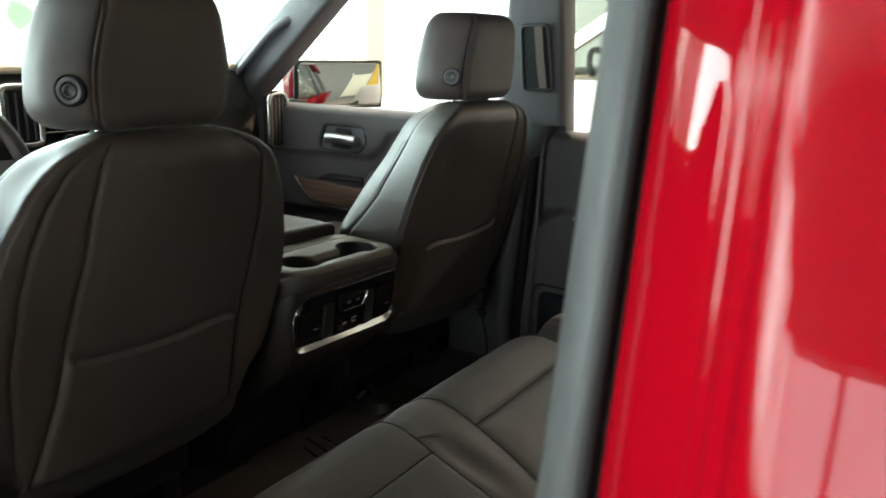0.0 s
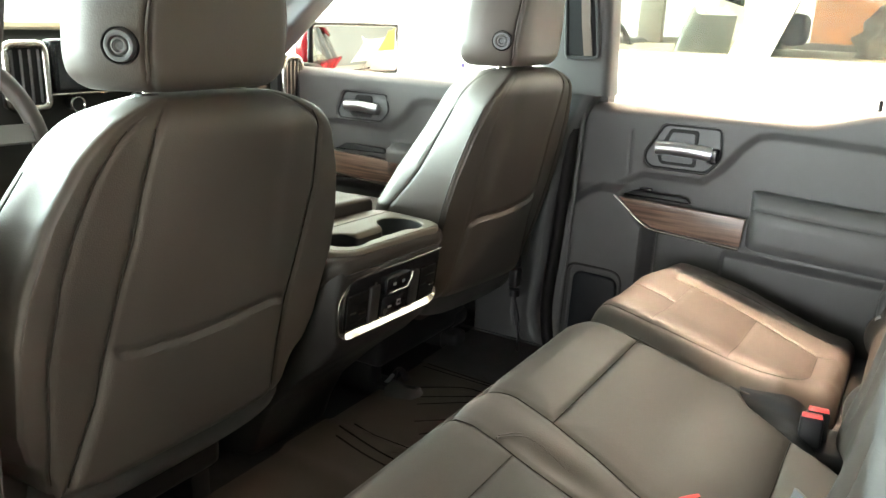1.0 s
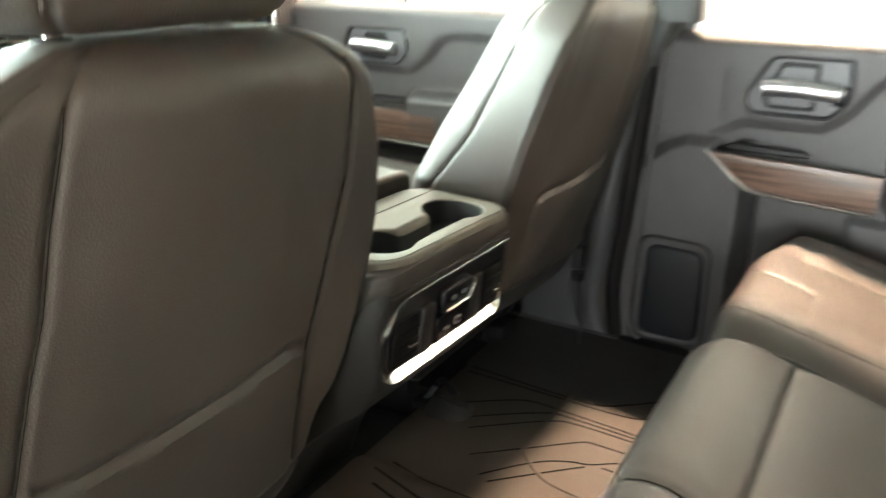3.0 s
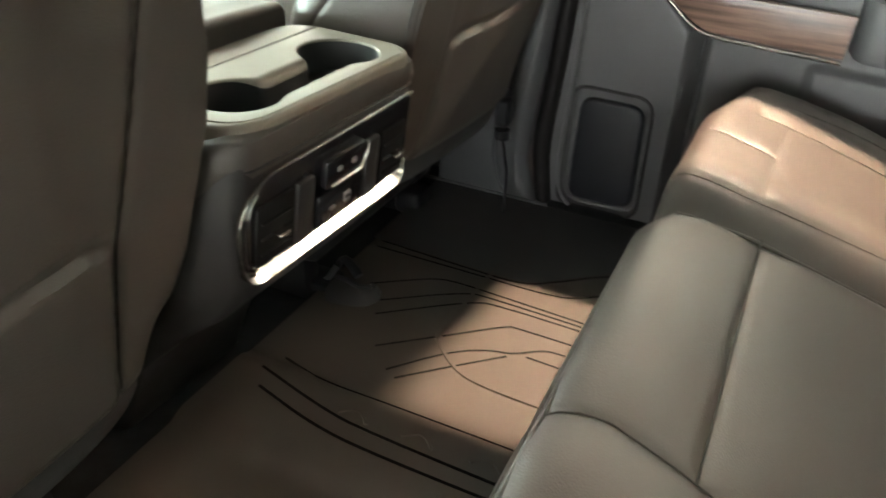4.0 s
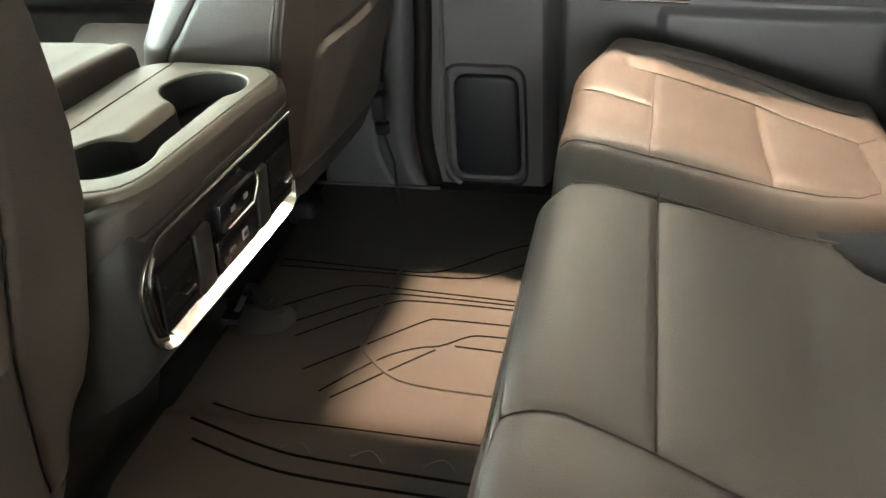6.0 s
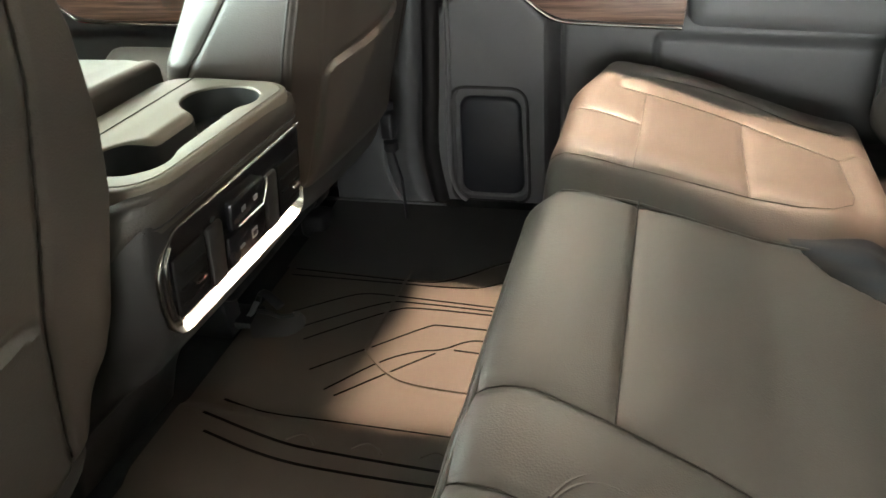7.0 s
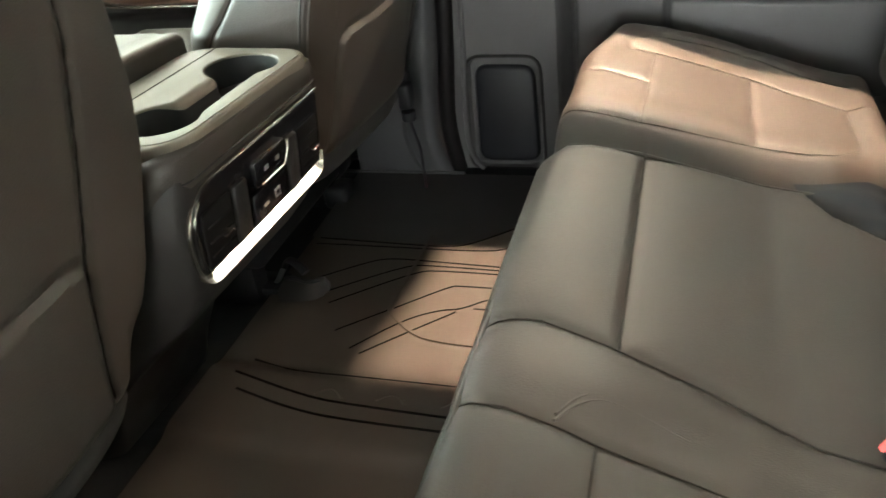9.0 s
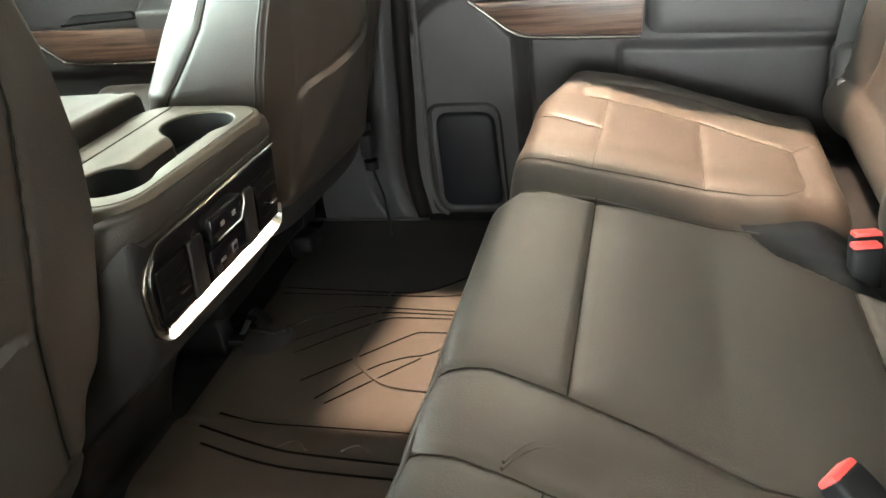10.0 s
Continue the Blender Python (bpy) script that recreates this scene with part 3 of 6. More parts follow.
def front_seat(cx):
    seat = thing("bucket_seat", (cx, 0.3, 0.785), "black leather front bucket seat with stitched back pocket", "car seat", "front seats")
    zs = list(np.linspace(1.056, 1.512, 108)) + [1.512 + 0.05 * math.sin(a) for a in np.linspace(0.12, math.pi / 2, 10)]
    rings = []
    for z in zs:
        yr = 0.045 - (z - 1.24) * 0.27
        if z < 1.06:
            yr += (1.06 - z) ** 2 * 3.0
        wr = interp(z, SEAT_Z, SEAT_W)
        wf = interp(z, (0.98, 1.10, 1.20, 1.29, 1.36, 1.44, 1.50, 1.56), (0.22, 0.265, 0.288, 0.290, 0.243, 0.175, 0.135, 0.085))
        ws = 0.55 * wr + 0.45 * wf + 0.008
        xc = min(wr - 0.010, interp(z, RIM_Z, RIM_X))
        xs = interp(z, SEAM_Z, SEAM_X)
        xo = min(xc - 0.004, interp(z, INNER_Z, INNER_X))
        k = 1.0
        if z > 1.512:
            k = math.sqrt(max(0.0, 1 - ((z - 1.512) / 0.051) ** 2))
        half = [(0, -0.010), (xs * 0.6, -0.008), (xs, -0.001), (wr - 0.016, 0.004), (wr - 0.001, 0.009), (wr + 0.005, 0.024), (ws, 0.09), (wf, 0.145), (wf - 0.03, 0.172), (max(wf - 0.09, 0.03), 0.155), (0.025, 0.125)]
        ctrl = half + [(0, 0.122)] + [(-x, y) for x, y in half[:0:-1]]
        ring = []
        yc = 0.06
        for x, y in catmull(ctrl, 480):
            back = y < 0.05
            d = 0.0
            if back:
                a = abs(x)
                xs = xo if x * cx < 0 else interp(z, SEAM_Z, SEAM_X)
                d += (0.0042 if x > 0 or cx < 0 else 0.0012) * math.exp(-((a - xs) / 0.0045) ** 2)
                if z < 1.545 and x * cx > 0:
                    d += 0.0036 * math.exp(-((a - xc) / 0.0045) ** 2)
                zp = 1.240 + 0.010 * (x / xs) ** 2 + (0.016 * math.exp(-(((a - xs) / 0.014) ** 2)) if x * cx > 0 else -0.014 * math.exp(-(((a - xs) / 0.03) ** 2)))
                if a < xs:
                    d -= 0.0045 * ramp01(zp - z, -0.002, 0.005) * ramp01(xs - a, 0.0, 0.016) - 0.004 * math.exp(-((z - zp - 0.006) / 0.006) ** 2) * ramp01(xs - a, 0.0, 0.02)
            side = math.exp(-((y - flank_seam(z)) / 0.0042) ** 2) if abs(x) > min(wf, ws) - 0.03 else 0
            x2 = x - math.copysign(0.0035 * side, x)
            if x * cx > 0:
                x2 += math.copysign(0.030 * ramp01(y, 0.03, 0.12) * ramp01(z, 1.24, 1.38) * (1 - ramp01(z, 1.53, 1.562)), x)
            tuck = 1 - ramp01(z, 1.050, 1.085)
            slope = -0.07 * x * (1 - ramp01(z, 1.06, 1.17)) if cx > 0 else 0.0
            slope += 0.045 * ramp01(abs(x), 0.190, 0.240) * (1 - ramp01(z, 1.056, 1.15))
            ring.append((cx + x2 * (0.55 + 0.45 * k) if k < 1 else cx + x2, yr + yc + (y + d - yc) * (0.25 + 0.75 * k) if k < 1 else yr + y + d + 0.010 * tuck * tuck, z + slope))
        rings.append(ring)
    back = part("backrest", loft(rings), LEATHER, seat)
    def near(ring, x):
        """The point of a ring's rear side at the offset x."""
        side = ring[:140] if x > 0 else [ring[0]] + ring[:-140:-1]
        for a, b in zip(side, side[1:]):
            xa, xb = abs(a[0] - cx), abs(b[0] - cx)
            if xa <= abs(x) <= xb or xb < xa:
                f = 0 if xb <= xa else (abs(x) - xa) / (xb - xa)
                return (a[0] + (b[0] - a[0]) * f, a[1] + (b[1] - a[1]) * f - 0.0007, a[2])
        return side[-1]

    for sx in (-1, 1):
        panel_seam, rim_seam = [], []
        for ring in [r for r in rings[4:] if r[0][2] < 1.535]:
            z = ring[0][2]
            xc = min(interp(z, SEAT_Z, SEAT_W) - 0.010, interp(z, RIM_Z, RIM_X))
            xs = min(xc - 0.004, interp(z, INNER_Z, INNER_X)) if sx * cx < 0 else interp(z, SEAM_Z, SEAM_X)
            panel_seam.append(Vector(near(ring, sx * xs)))
            if z > 1.02 and sx * cx > 0:
                rim_seam.append(Vector(near(ring, sx * xc)))
        if sx * cx > 0 or cx < 0:
            part("seam", tube(panel_seam, 0.0010, 6), THREAD, back)
        if rim_seam:
            part("seam", tube(rim_seam, 0.0008, 6), THREAD, back)
    # stitched line along each side bolster
    for step in (1, -1):
        line = []
        for ring in rings[::2]:
            z = ring[0][2]
            if 1.08 < z < 1.49:
                yr = 0.045 - (z - 1.24) * 0.27 + ((1.06 - z) ** 2 * 3.0 if z < 1.06 else 0)
                run = ring[:240] if step > 0 else [ring[0]] + ring[:-240:-1]
                hit = next(p for p in run if p[1] - yr >= flank_seam(z))
                line.append((hit[0] + step * 0.0006, hit[1], z))
        part("seam", tube(line, 0.0010, 6), THREAD, back)
        if step * cx < 0:
            part("seam", tube([(x, y + 0.010, z) for x, y, z in line], 0.0008, 6), PIPING, back)
            edge = []
            for ring in rings[::2]:
                z = ring[0][2]
                if 1.10 < z < 1.50:
                    yr = 0.045 - (z - 1.24) * 0.27
                    run = ring[:240] if step > 0 else [ring[0]] + ring[:-240:-1]
                    hit = next(p for p in run if p[1] - yr >= 0.016)
                    edge.append((hit[0] + step * 0.0002, hit[1] - 0.0002, hit[2]))
            part("piping", tube(edge, 0.0019, 8), PIPING, back)
    # lower plastic panel, kicking forward under the leather
    low = []
    for z, y, w in ((1.090, 0.100, 0.205), (1.060, 0.094, 0.214), (1.035, 0.098, 0.216), (1.012, 0.108, 0.212), (1.000, 0.122, 0.204), (1.004, 0.140, 0.196)):
        low.append([(cx + x, y + 0.014 * abs(x / w) ** 5 + (0.03 if abs(x) > w * 0.97 else 0), z + 0.014 * abs(x / w) ** 4 - (0.07 * x if cx > 0 else 0.0)) for x in np.linspace(-w, w, 33)])
    part("lower_back_panel", loft(low, closed=False), SEAT_PANEL, seat, "grey plastic lower back panel")
    top = lambda x, y: 1.085 + 0.05 * ramp01(abs(x - cx), 0.13, 0.24) + 0.02 * ramp01(y, 0.3, 0.6)
    part("seat_cushion", cushion(cx - 0.265, cx + 0.265, 0.17, 0.70, 0.05, 0.10, 0.014, top, [[(cx - 0.15, 0.2), (cx - 0.15, 0.68)], [(cx + 0.15, 0.2), (cx + 0.15, 0.68)], [(cx - 0.15, 0.45), (cx + 0.15, 0.45)]], 0.006, 0.01), LEATHER, seat)
    part("seat_base", box(cx - 0.20, cx + 0.20, 0.24, 0.66, 0.86, 0.99, 0.02, 3), BLACK, seat)
    for sx in (-0.17, 0.17):
        part("seat_rail", box(cx + sx - 0.022, cx + sx + 0.022, 0.27, 0.68, 0.785, 0.862, 0.006), BLACK, seat)
        if sx * cx > 0:
            part("rail_cover", moved(loft([[(r * math.cos(a), r * math.sin(a), h) for a in np.linspace(0, 2 * math.pi, 20, endpoint=False)] for r, h in ((0.012, -0.03), (0.024, -0.03), (0.028, -0.02), (0.028, 0.02), (0.024, 0.03), (0.012, 0.03))]), Matrix.Translation((cx + sx, 0.262, 0.880)) @ Matrix.Rotation(radians(90), 4, "Y")), BLACK, seat)
            part("rail_foot", box(cx + sx - 0.03, cx + sx + 0.03, 0.235, 0.29, 0.786, 0.836, 0.012, 3), BLACK, seat)
    # headrest
    hr = []
    zz = [1.568 + 0.026 * (1 - math.cos(a)) for a in np.linspace(0.1, math.pi / 2, 10)] + list(np.linspace(1.60, 1.715, 20)) + [1.715 + 0.040 * math.sin(a) for a in np.linspace(0.15, math.pi / 2, 8)]
    for z in zz:
        k = 1.0
        if z < 1.594:
            k = 0.66 + 0.34 * math.sqrt(max(0, 1 - ((1.594 - z) / 0.0285) ** 2))
        if z > 1.715:
            k = 0.55 + 0.45 * math.sqrt(max(0, 1 - ((z - 1.715) / 0.0405) ** 2))
        w = 1.0 - 0.24 * ramp01(z, 1.63, 1.78)
        if z < 1.618:
            w *= 1 - 0.20 * (1 - math.sqrt(max(0.0, 1 - ((1.618 - z) / 0.0535) ** 2)))
        half = [(0, -0.026), (0.075, -0.025), (0.107, -0.018), (0.130, 0.012), (0.146, 0.052), (0.138, 0.092), (0.085, 0.112)]
        ctrl = half + [(0, 0.114)] + [(-x, y) for x, y in half[:0:-1]]
        lean = -(z - 1.62) * 0.10
        ring = []
        for x, y in catmull(ctrl, 280):
            g = 0.0045 * math.exp(-((abs(x) - 0.109) / 0.0036) ** 2) if y < 0.0 else 0
            xx, yy = x * w * (1 - 0.03 * g / 0.0045), y + g
            ring.append((cx + xx * (0.6 + 0.4 * k), 0.045 + lean + (yy - 0.045) * k, z))
        hr.append(ring)
    head = part("headrest", loft(hr), LEATHER, seat)
    for sx in (-1, 1):
        line = []
        for z in np.linspace(1.580, 1.735, 30):
            w = 1.0 - 0.24 * ramp01(z, 1.63, 1.78)
            if z < 1.618:
                w *= 1 - 0.20 * (1 - math.sqrt(1 - ((1.618 - z) / 0.0535) ** 2))
            line.append((cx + sx * 0.108 * w, -0.0145 - (z - 1.62) * 0.10 + (0.008 * ((1.594 - z) / 0.014) ** 2 if z < 1.594 else 0) + (0.016 * ((z - 1.715) / 0.02) ** 2 if z > 1.715 else 0), z))
        part("piping", tube(line, 0.0022, 8), LEATHER, head)
    btn = Matrix.Translation((cx - 0.1285, 0.004, 1.62)) @ Matrix.Rotation(radians(-60), 4, "Z") @ Matrix.Rotation(radians(90), 4, "X") @ Matrix.Scale(0.9, 4)
    prof = [(0.0195, -0.010), (0.0195, 0.000), (0.0180, 0.0035), (0.0150, 0.0040), (0.0130, 0.0030), (0.0118, -0.0030), (0.0105, -0.0030), (0.0098, 0.0022), (0.0080, 0.0030), (0.0050, -0.0005), (0.0004, -0.001)]
    part("button_recess", moved(loft([[(r * math.cos(a), r * math.sin(a), h) for a in np.linspace(0, 2 * math.pi, 32, endpoint=False)] for r, h in ((0.0225, -0.012), (0.0225, 0.0012), (0.0215, 0.0012), (0.0195, -0.006))], cap=False), btn), RUBBER_DARK, head)
    part("release_button", moved(loft([[(r * math.cos(a), r * math.sin(a), h) for a in np.linspace(0, 2 * math.pi, 32, endpoint=False)] for r, h in prof]), btn), PLASTIC_GREY, head, "round grey release button")
    for sx in (-0.07, 0.07):
        part("post", tube([(cx + sx, 0.042, 1.50), (cx + sx, 0.036, 1.60)], 0.0065, 12), CHROME, seat)
        part("guide", tube([(cx + sx, 0.040, 1.545), (cx + sx, 0.039, 1.563)], 0.013, 14), BLACK, seat)
    return seat


front_seat(-0.44)
front_seat(0.44)

# ---------------------------------------------------------------- centre console
console = thing("center_console", (0, 0.3, 0.785), "dark center console with cup holders and a chrome-framed rear panel", "console")


def face_y(z):
    """The rear face of the console leans forward towards its foot."""
    return interp(z, (0.80, 0.90, 1.00, 1.06, 1.11, 1.24, 1.27, 1.29), (0.30, 0.26, 0.16, 0.085, 0.050, 0.034, 0.030, 0.034))


def face_w(z):
    return interp(z, (0.80, 0.97, 1.06, 1.12, 1.20, 1.255, 1.275), (0.125, 0.135, 0.150, 0.160, 0.168, 0.160, 0.150))


rings = []
for z in (0.79, 0.85, 0.91, 0.97, 1.01, 1.05, 1.08, 1.11, 1.14, 1.17, 1.20, 1.225, 1.245):
    y0, w = face_y(z), face_w(z)
    rings.append([(x, y, z) for x, y in rounded([(-w - 0.008, y0 + 0.050), (-w + 0.014, y0), (w - 0.022, y0), (w, y0 + 0.012), (w, 0.75), (-w - 0.008, 0.75)], 0.010, 4)])
part("body", loft(rings), CONSOLE, console)
# padded rear shoulder above the vents


def shoulder_cut(x):
    """The shoulder follows the chamfer on the driver's side and a small round on the other."""
    return 0.013 * ramp01(x, 0.135, 0.166) if x > 0 else interp(-x, (0.134, 0.142, 0.150, 0.168), (0.0, 0.003, 0.010, 0.038))


sh = []
for x in np.linspace(-0.166, 0.166, 41):
    e = 1 - abs(x / 0.166) ** 20
    prof = [(0.046, 1.205), (0.0315, 1.238), (0.0285, 1.247), (0.0275, 1.257), (0.0295, 1.2650), (0.036, 1.2685), (0.051, 1.2690), (0.051, 1.205)]
    cutin = shoulder_cut(x)
    sh.append([(x, y + cutin, z - 0.016 * (1 - e)) for y, z in prof])
part("rear_shoulder", loft(sh), SHOULDER, console)
part("shoulder_seam", tube([(x, 0.0305 + shoulder_cut(x), 1.2385) for x in np.linspace(-0.15, 0.15, 25)], 0.0012, 6), BLACK, console)

# cup holder tray: a plate with one opening of two rounds and a slot
CUP = 0.041


def cup_outline():
    """Two rounds joined by a slot, with softened inner corners."""
    left = [(-0.078 + CUP * math.cos(a), 0.092 + CUP * math.sin(a)) for a in np.linspace(radians(8), radians(293), 60)]
    right = [(0.086 + 1.06 * CUP * math.cos(a), 0.090 + 1.06 * CUP * math.sin(a)) for a in np.linspace(radians(-113), radians(172), 60)]
    front = [(x, 0.0580) for x in np.linspace(-0.058, 0.066, 32)]
    back = [(x, 0.0975) for x in np.linspace(0.040, -0.034, 22)]
    pts = np.array(left + front + right + back)
    for _ in range(6):
        pts = 0.5 * pts + 0.25 * (np.roll(pts, 1, 0) + np.roll(pts, -1, 0))
    return pts


from mathutils.geometry import tessellate_polygon


def tray_z(y):
    return 1.2770 + 0.034 * (y - 0.05)


hole = cup_outline()
along = np.roll(hole, -1, 0) - np.roll(hole, 1, 0)
away = np.stack([along[:, 1], -along[:, 0]], 1) / np.linalg.norm(along, axis=1)[:, None]
if np.dot(away[20], hole[20] - hole.mean(0)) < 0:
    away = -away
# the edge towards the lid is rolled more softly than the rest
soft_edge = np.array([0.0028 + 0.0085 * ramp01(y, 0.085, 0.097) * ramp01(0.052 - abs(x - 0.003), 0.0, 0.022) for x, y in hole])
for _ in range(4):
    soft_edge = 0.5 * soft_edge + 0.25 * (np.roll(soft_edge, 1) + np.roll(soft_edge, -1))


def edge_ring(angle):
    """Ring of the rolled edge: 0 lies on the plate, 90 degrees hangs down the wall."""
    return [(x + nx * r * (1 - math.sin(angle)), y + ny * r * (1 - math.sin(angle)), tray_z(y + ny * r) - r * (1 - math.cos(angle)))
            for (x, y), (nx, ny), r in zip(hole, away, soft_edge)]


tray_outer = rounded([(-0.139, 0.041), (0.128, 0.034), (0.146, 0.056), (0.148, 0.192), (-0.140, 0.192)], 0.046, 8)
rim_out = rounded([(-0.1475, 0.0345), (0.133, 0.0285), (0.1525, 0.052), (0.154, 0.192), (-0.148, 0.192)], 0.050, 8)
tray = bmesh.new()
top_ring = edge_ring(0)
loops = [[Vector((x, y, tray_z(y))) for x, y in tray_outer], [Vector(p) for p in top_ring]]
vs = [tray.verts.new(p) for lp in loops for p in lp]
for tri in tessellate_polygon(loops):
    tray.faces.new([vs[i] for i in tri])
wall = [vs[len(tray_outer):]] + [[tray.verts.new(p) for p in edge_ring(radians(k))] for k in (22, 45, 68, 90)]
# thin groove round the plate, then a rolled outer rim
outer = [vs[:len(tray_outer)]]
for k, drop in ((0.06, 0.0022), (0.16, 0.0026), (0.24, 0.0006), (0.60, 0.0010), (0.85, 0.0022), (1.0, 0.0046), (1.02, 0.0150)):
    outer.append([tray.verts.new((x + (u - x) * k, y + (v - y) * k, tray_z(y) - drop)) for (x, y), (u, v) in zip(tray_outer, rim_out)])
for band in (wall, outer):
    for ra, rb in zip(band, band[1:]):
        for i in range(len(ra)):
            j = (i + 1) % len(ra)
            tray.faces.new((ra[i], ra[j], rb[j], rb[i]))
part("cup_holder_tray", tray, BEZEL, console, "satin grey cup holder tray", sharp=55)
foot = edge_ring(radians(90))
liner_rings = [foot] + [[(x + (0.004 - x) * g * 0.02, y + (0.080 - y) * g * 0.05, z - dz) for x, y, z in foot] for g, dz in ((0.2, 0.012), (0.6, 0.040), (1.0, 0.070))]
liner = loft(liner_rings, closed=True, cap=False)
liner.verts.ensure_lookup_table()
liner.faces.new([liner.verts[i] for i in range(3 * len(foot), 4 * len(foot))])
part("cup_liner", liner, LINER, console, "black cup holder liner")
part("tray_crease", tube([(-0.139, 0.158, tray_z(0.158)), (0.147, 0.158, tray_z(0.158))], 0.0008, 6), THREAD, console)
# armrest lid
lid_top = lambda x, y: 1.303 + 0.004 * (1 - (x / 0.15) ** 2)
part("armrest_lid", cushion(-0.150, 0.150, 0.203, 0.52, 0.010, 0.05, 0.012, lid_top, [[(-0.15, 0.225), (0.15, 0.225)]], 0.002, 0.003), LEATHER, console, "padded leather armrest lid")
part("lid_base", box(-0.146, 0.146, 0.194, 0.50, 1.235, 1.268, 0.005), BLACK, console)

# rear panel: gloss black field, chrome frame, vents, sockets
FIELD = rounded([(-0.148, 1.206), (-0.118, 1.234), (0.146, 1.234), (0.146, 1.152), (0.130, 1.126), (-0.126, 1.126), (-0.143, 1.140)], 0.008, 4)
tilt = Matrix.Translation((0, 0.0345, 1.235)) @ Matrix.Rotation(radians(90) + math.atan2(0.0155, 0.125), 4, "X") @ Matrix.Translation((0, -1.235, 0)) @ Matrix.Translation((-0.003, 1.121, 0)) @ Matrix.Diagonal((1.0, 0.955, 1, 1)) @ Matrix.Translation((0, -1.1235, 0))
panel = part("rear_panel", prism(FIELD, 0.004, tilt @ Matrix.Translation((0, 0, 0.0)), 0.001, 1), GLOSS_BLACK, console, "gloss black rear vent panel")


def on_panel(pts, r, name, material, up=0.004, n=8, flat=None, closed=False, label=""):
    return part(name, moved(tube([(x, z, up) for x, z in pts], r, n, closed, flat), tilt), material, panel, label)


def bevelled_bar(name, path, widths, height, material, up=0.003, label=""):
    """A flat bar with bevelled edges that follows a line on the panel."""
    path = np.array(path)
    go = np.gradient(path, axis=0)
    side = np.stack([-go[:, 1], go[:, 0]], 1) / np.linalg.norm(go, axis=1)[:, None]
    rings = []
    for (x, z), (nx, nz), w in zip(path, side, widths):
        h = height * w / 0.0185 * (0.35 + 0.65 * ramp01(1.150 - z, 0.0, 0.024))
        rings.append([(x + nx * w * a, z + nz * w * a, up + h * b) for a, b in ((-0.5, 0.0), (-0.5, 0.86), (-0.47, 0.97), (-0.41, 1.0), (0.42, 0.10), (0.47, 0.06), (0.5, 0.0))])
    return part(name, moved(loft(rings), tilt), material, panel, label, sharp=28)


frame_line = catmull([(0.148, 1.2345), (0.10, 1.2346), (0.05, 1.2346), (0.0, 1.2346), (-0.05, 1.2345), (-0.090, 1.2343), (-0.112, 1.2335), (-0.126, 1.2288), (-0.139, 1.2180), (-0.1480, 1.2055), (-0.1505, 1.190), (-0.1500, 1.170), (-0.1475, 1.150), (-0.1440, 1.1365),
                      (-0.1370, 1.1305), (-0.1240, 1.1278), (-0.100, 1.1275), (-0.05, 1.1275), (0.0, 1.1275), (0.05, 1.1275), (0.100, 1.1280), (0.122, 1.1300), (0.137, 1.1360), (0.1465, 1.1470)], 230, False)
frame_w = []
for i, (x, z) in enumerate(frame_line):
    low = ramp01(1.150 - z, 0.0, 0.024)
    frame_w.append((0.0042 if z > 1.2285 else 0.0042 + 0.0040 * ramp01(1.2285 - z, 0.0, 0.020)) + 0.0016 * low - 0.0026 * ramp01(x, 0.125, 0.147) * (1 if z < 1.2 else 0))
bevelled_bar("chrome_frame", frame_line, frame_w, 0.0215, CHROME, label="chrome frame with a wide lower bar")
inner = catmull([(-0.128, 1.2205), (-0.1375, 1.2085), (-0.1405, 1.194), (-0.1395, 1.172), (-0.1365, 1.150), (-0.1325, 1.1385), (-0.1260, 1.1335)], 40, False)
bevelled_bar("frame_bevel", inner, [0.0022] * len(inner), 0.080, CHROME)


def block(name, x0, x1, z0, z1, depth, material, up=0.004, r=0.002, parent=None, label=""):
    return part(name, moved(box(x0, x1, z0, z1, up, up + depth, r), tilt), material, parent or panel, label)


# no recess is cut: solid blocks, the vent's inner shade in their colour
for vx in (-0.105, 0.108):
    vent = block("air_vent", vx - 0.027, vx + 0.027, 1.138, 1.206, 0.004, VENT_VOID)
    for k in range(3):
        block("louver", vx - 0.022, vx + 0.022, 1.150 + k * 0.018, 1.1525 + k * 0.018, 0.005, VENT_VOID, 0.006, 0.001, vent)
    block("vent_tab", vx - 0.006, vx + 0.010, 1.168, 1.171, 0.010, CHROME, 0.008, 0.001, vent)
for bx in (-0.060, 0.062):
    block("divider", bx - 0.014, bx + 0.014, 1.134, 1.208, 0.008, CONSOLE, 0.002, 0.005)
usb = block("socket_block", -0.040, 0.040, 1.136, 1.176, 0.007, GLOSS_BLACK, 0.003, 0.003)
block("socket", -0.022, -0.012, 1.152, 1.156, 0.001, SATIN, 0.0102, 0.0004, usb)
block("socket", 0.004, 0.016, 1.150, 1.162, 0.001, SATIN, 0.0102, 0.0004, usb)
block("socket_core", 0.006, 0.014, 1.153, 1.159, 0.0008, BLACK, 0.0108, 0.0003, usb)
heat = block("seat_heat_buttons", -0.034, 0.040, 1.182, 1.216, 0.010, GLOSS_BLACK, 0.003, 0.004)
on_panel([(-0.026, 1.185), (0.028, 1.185), (0.040, 1.203), (0.040, 1.214)], 0.0014, "chrome_line", CHROME, 0.014, 6)
for bx in (-0.012, 0.014):
    block("icon", bx - 0.004, bx + 0.004, 1.198, 1.204, 0.0006, SATIN, 0.013, 0.0002, heat)
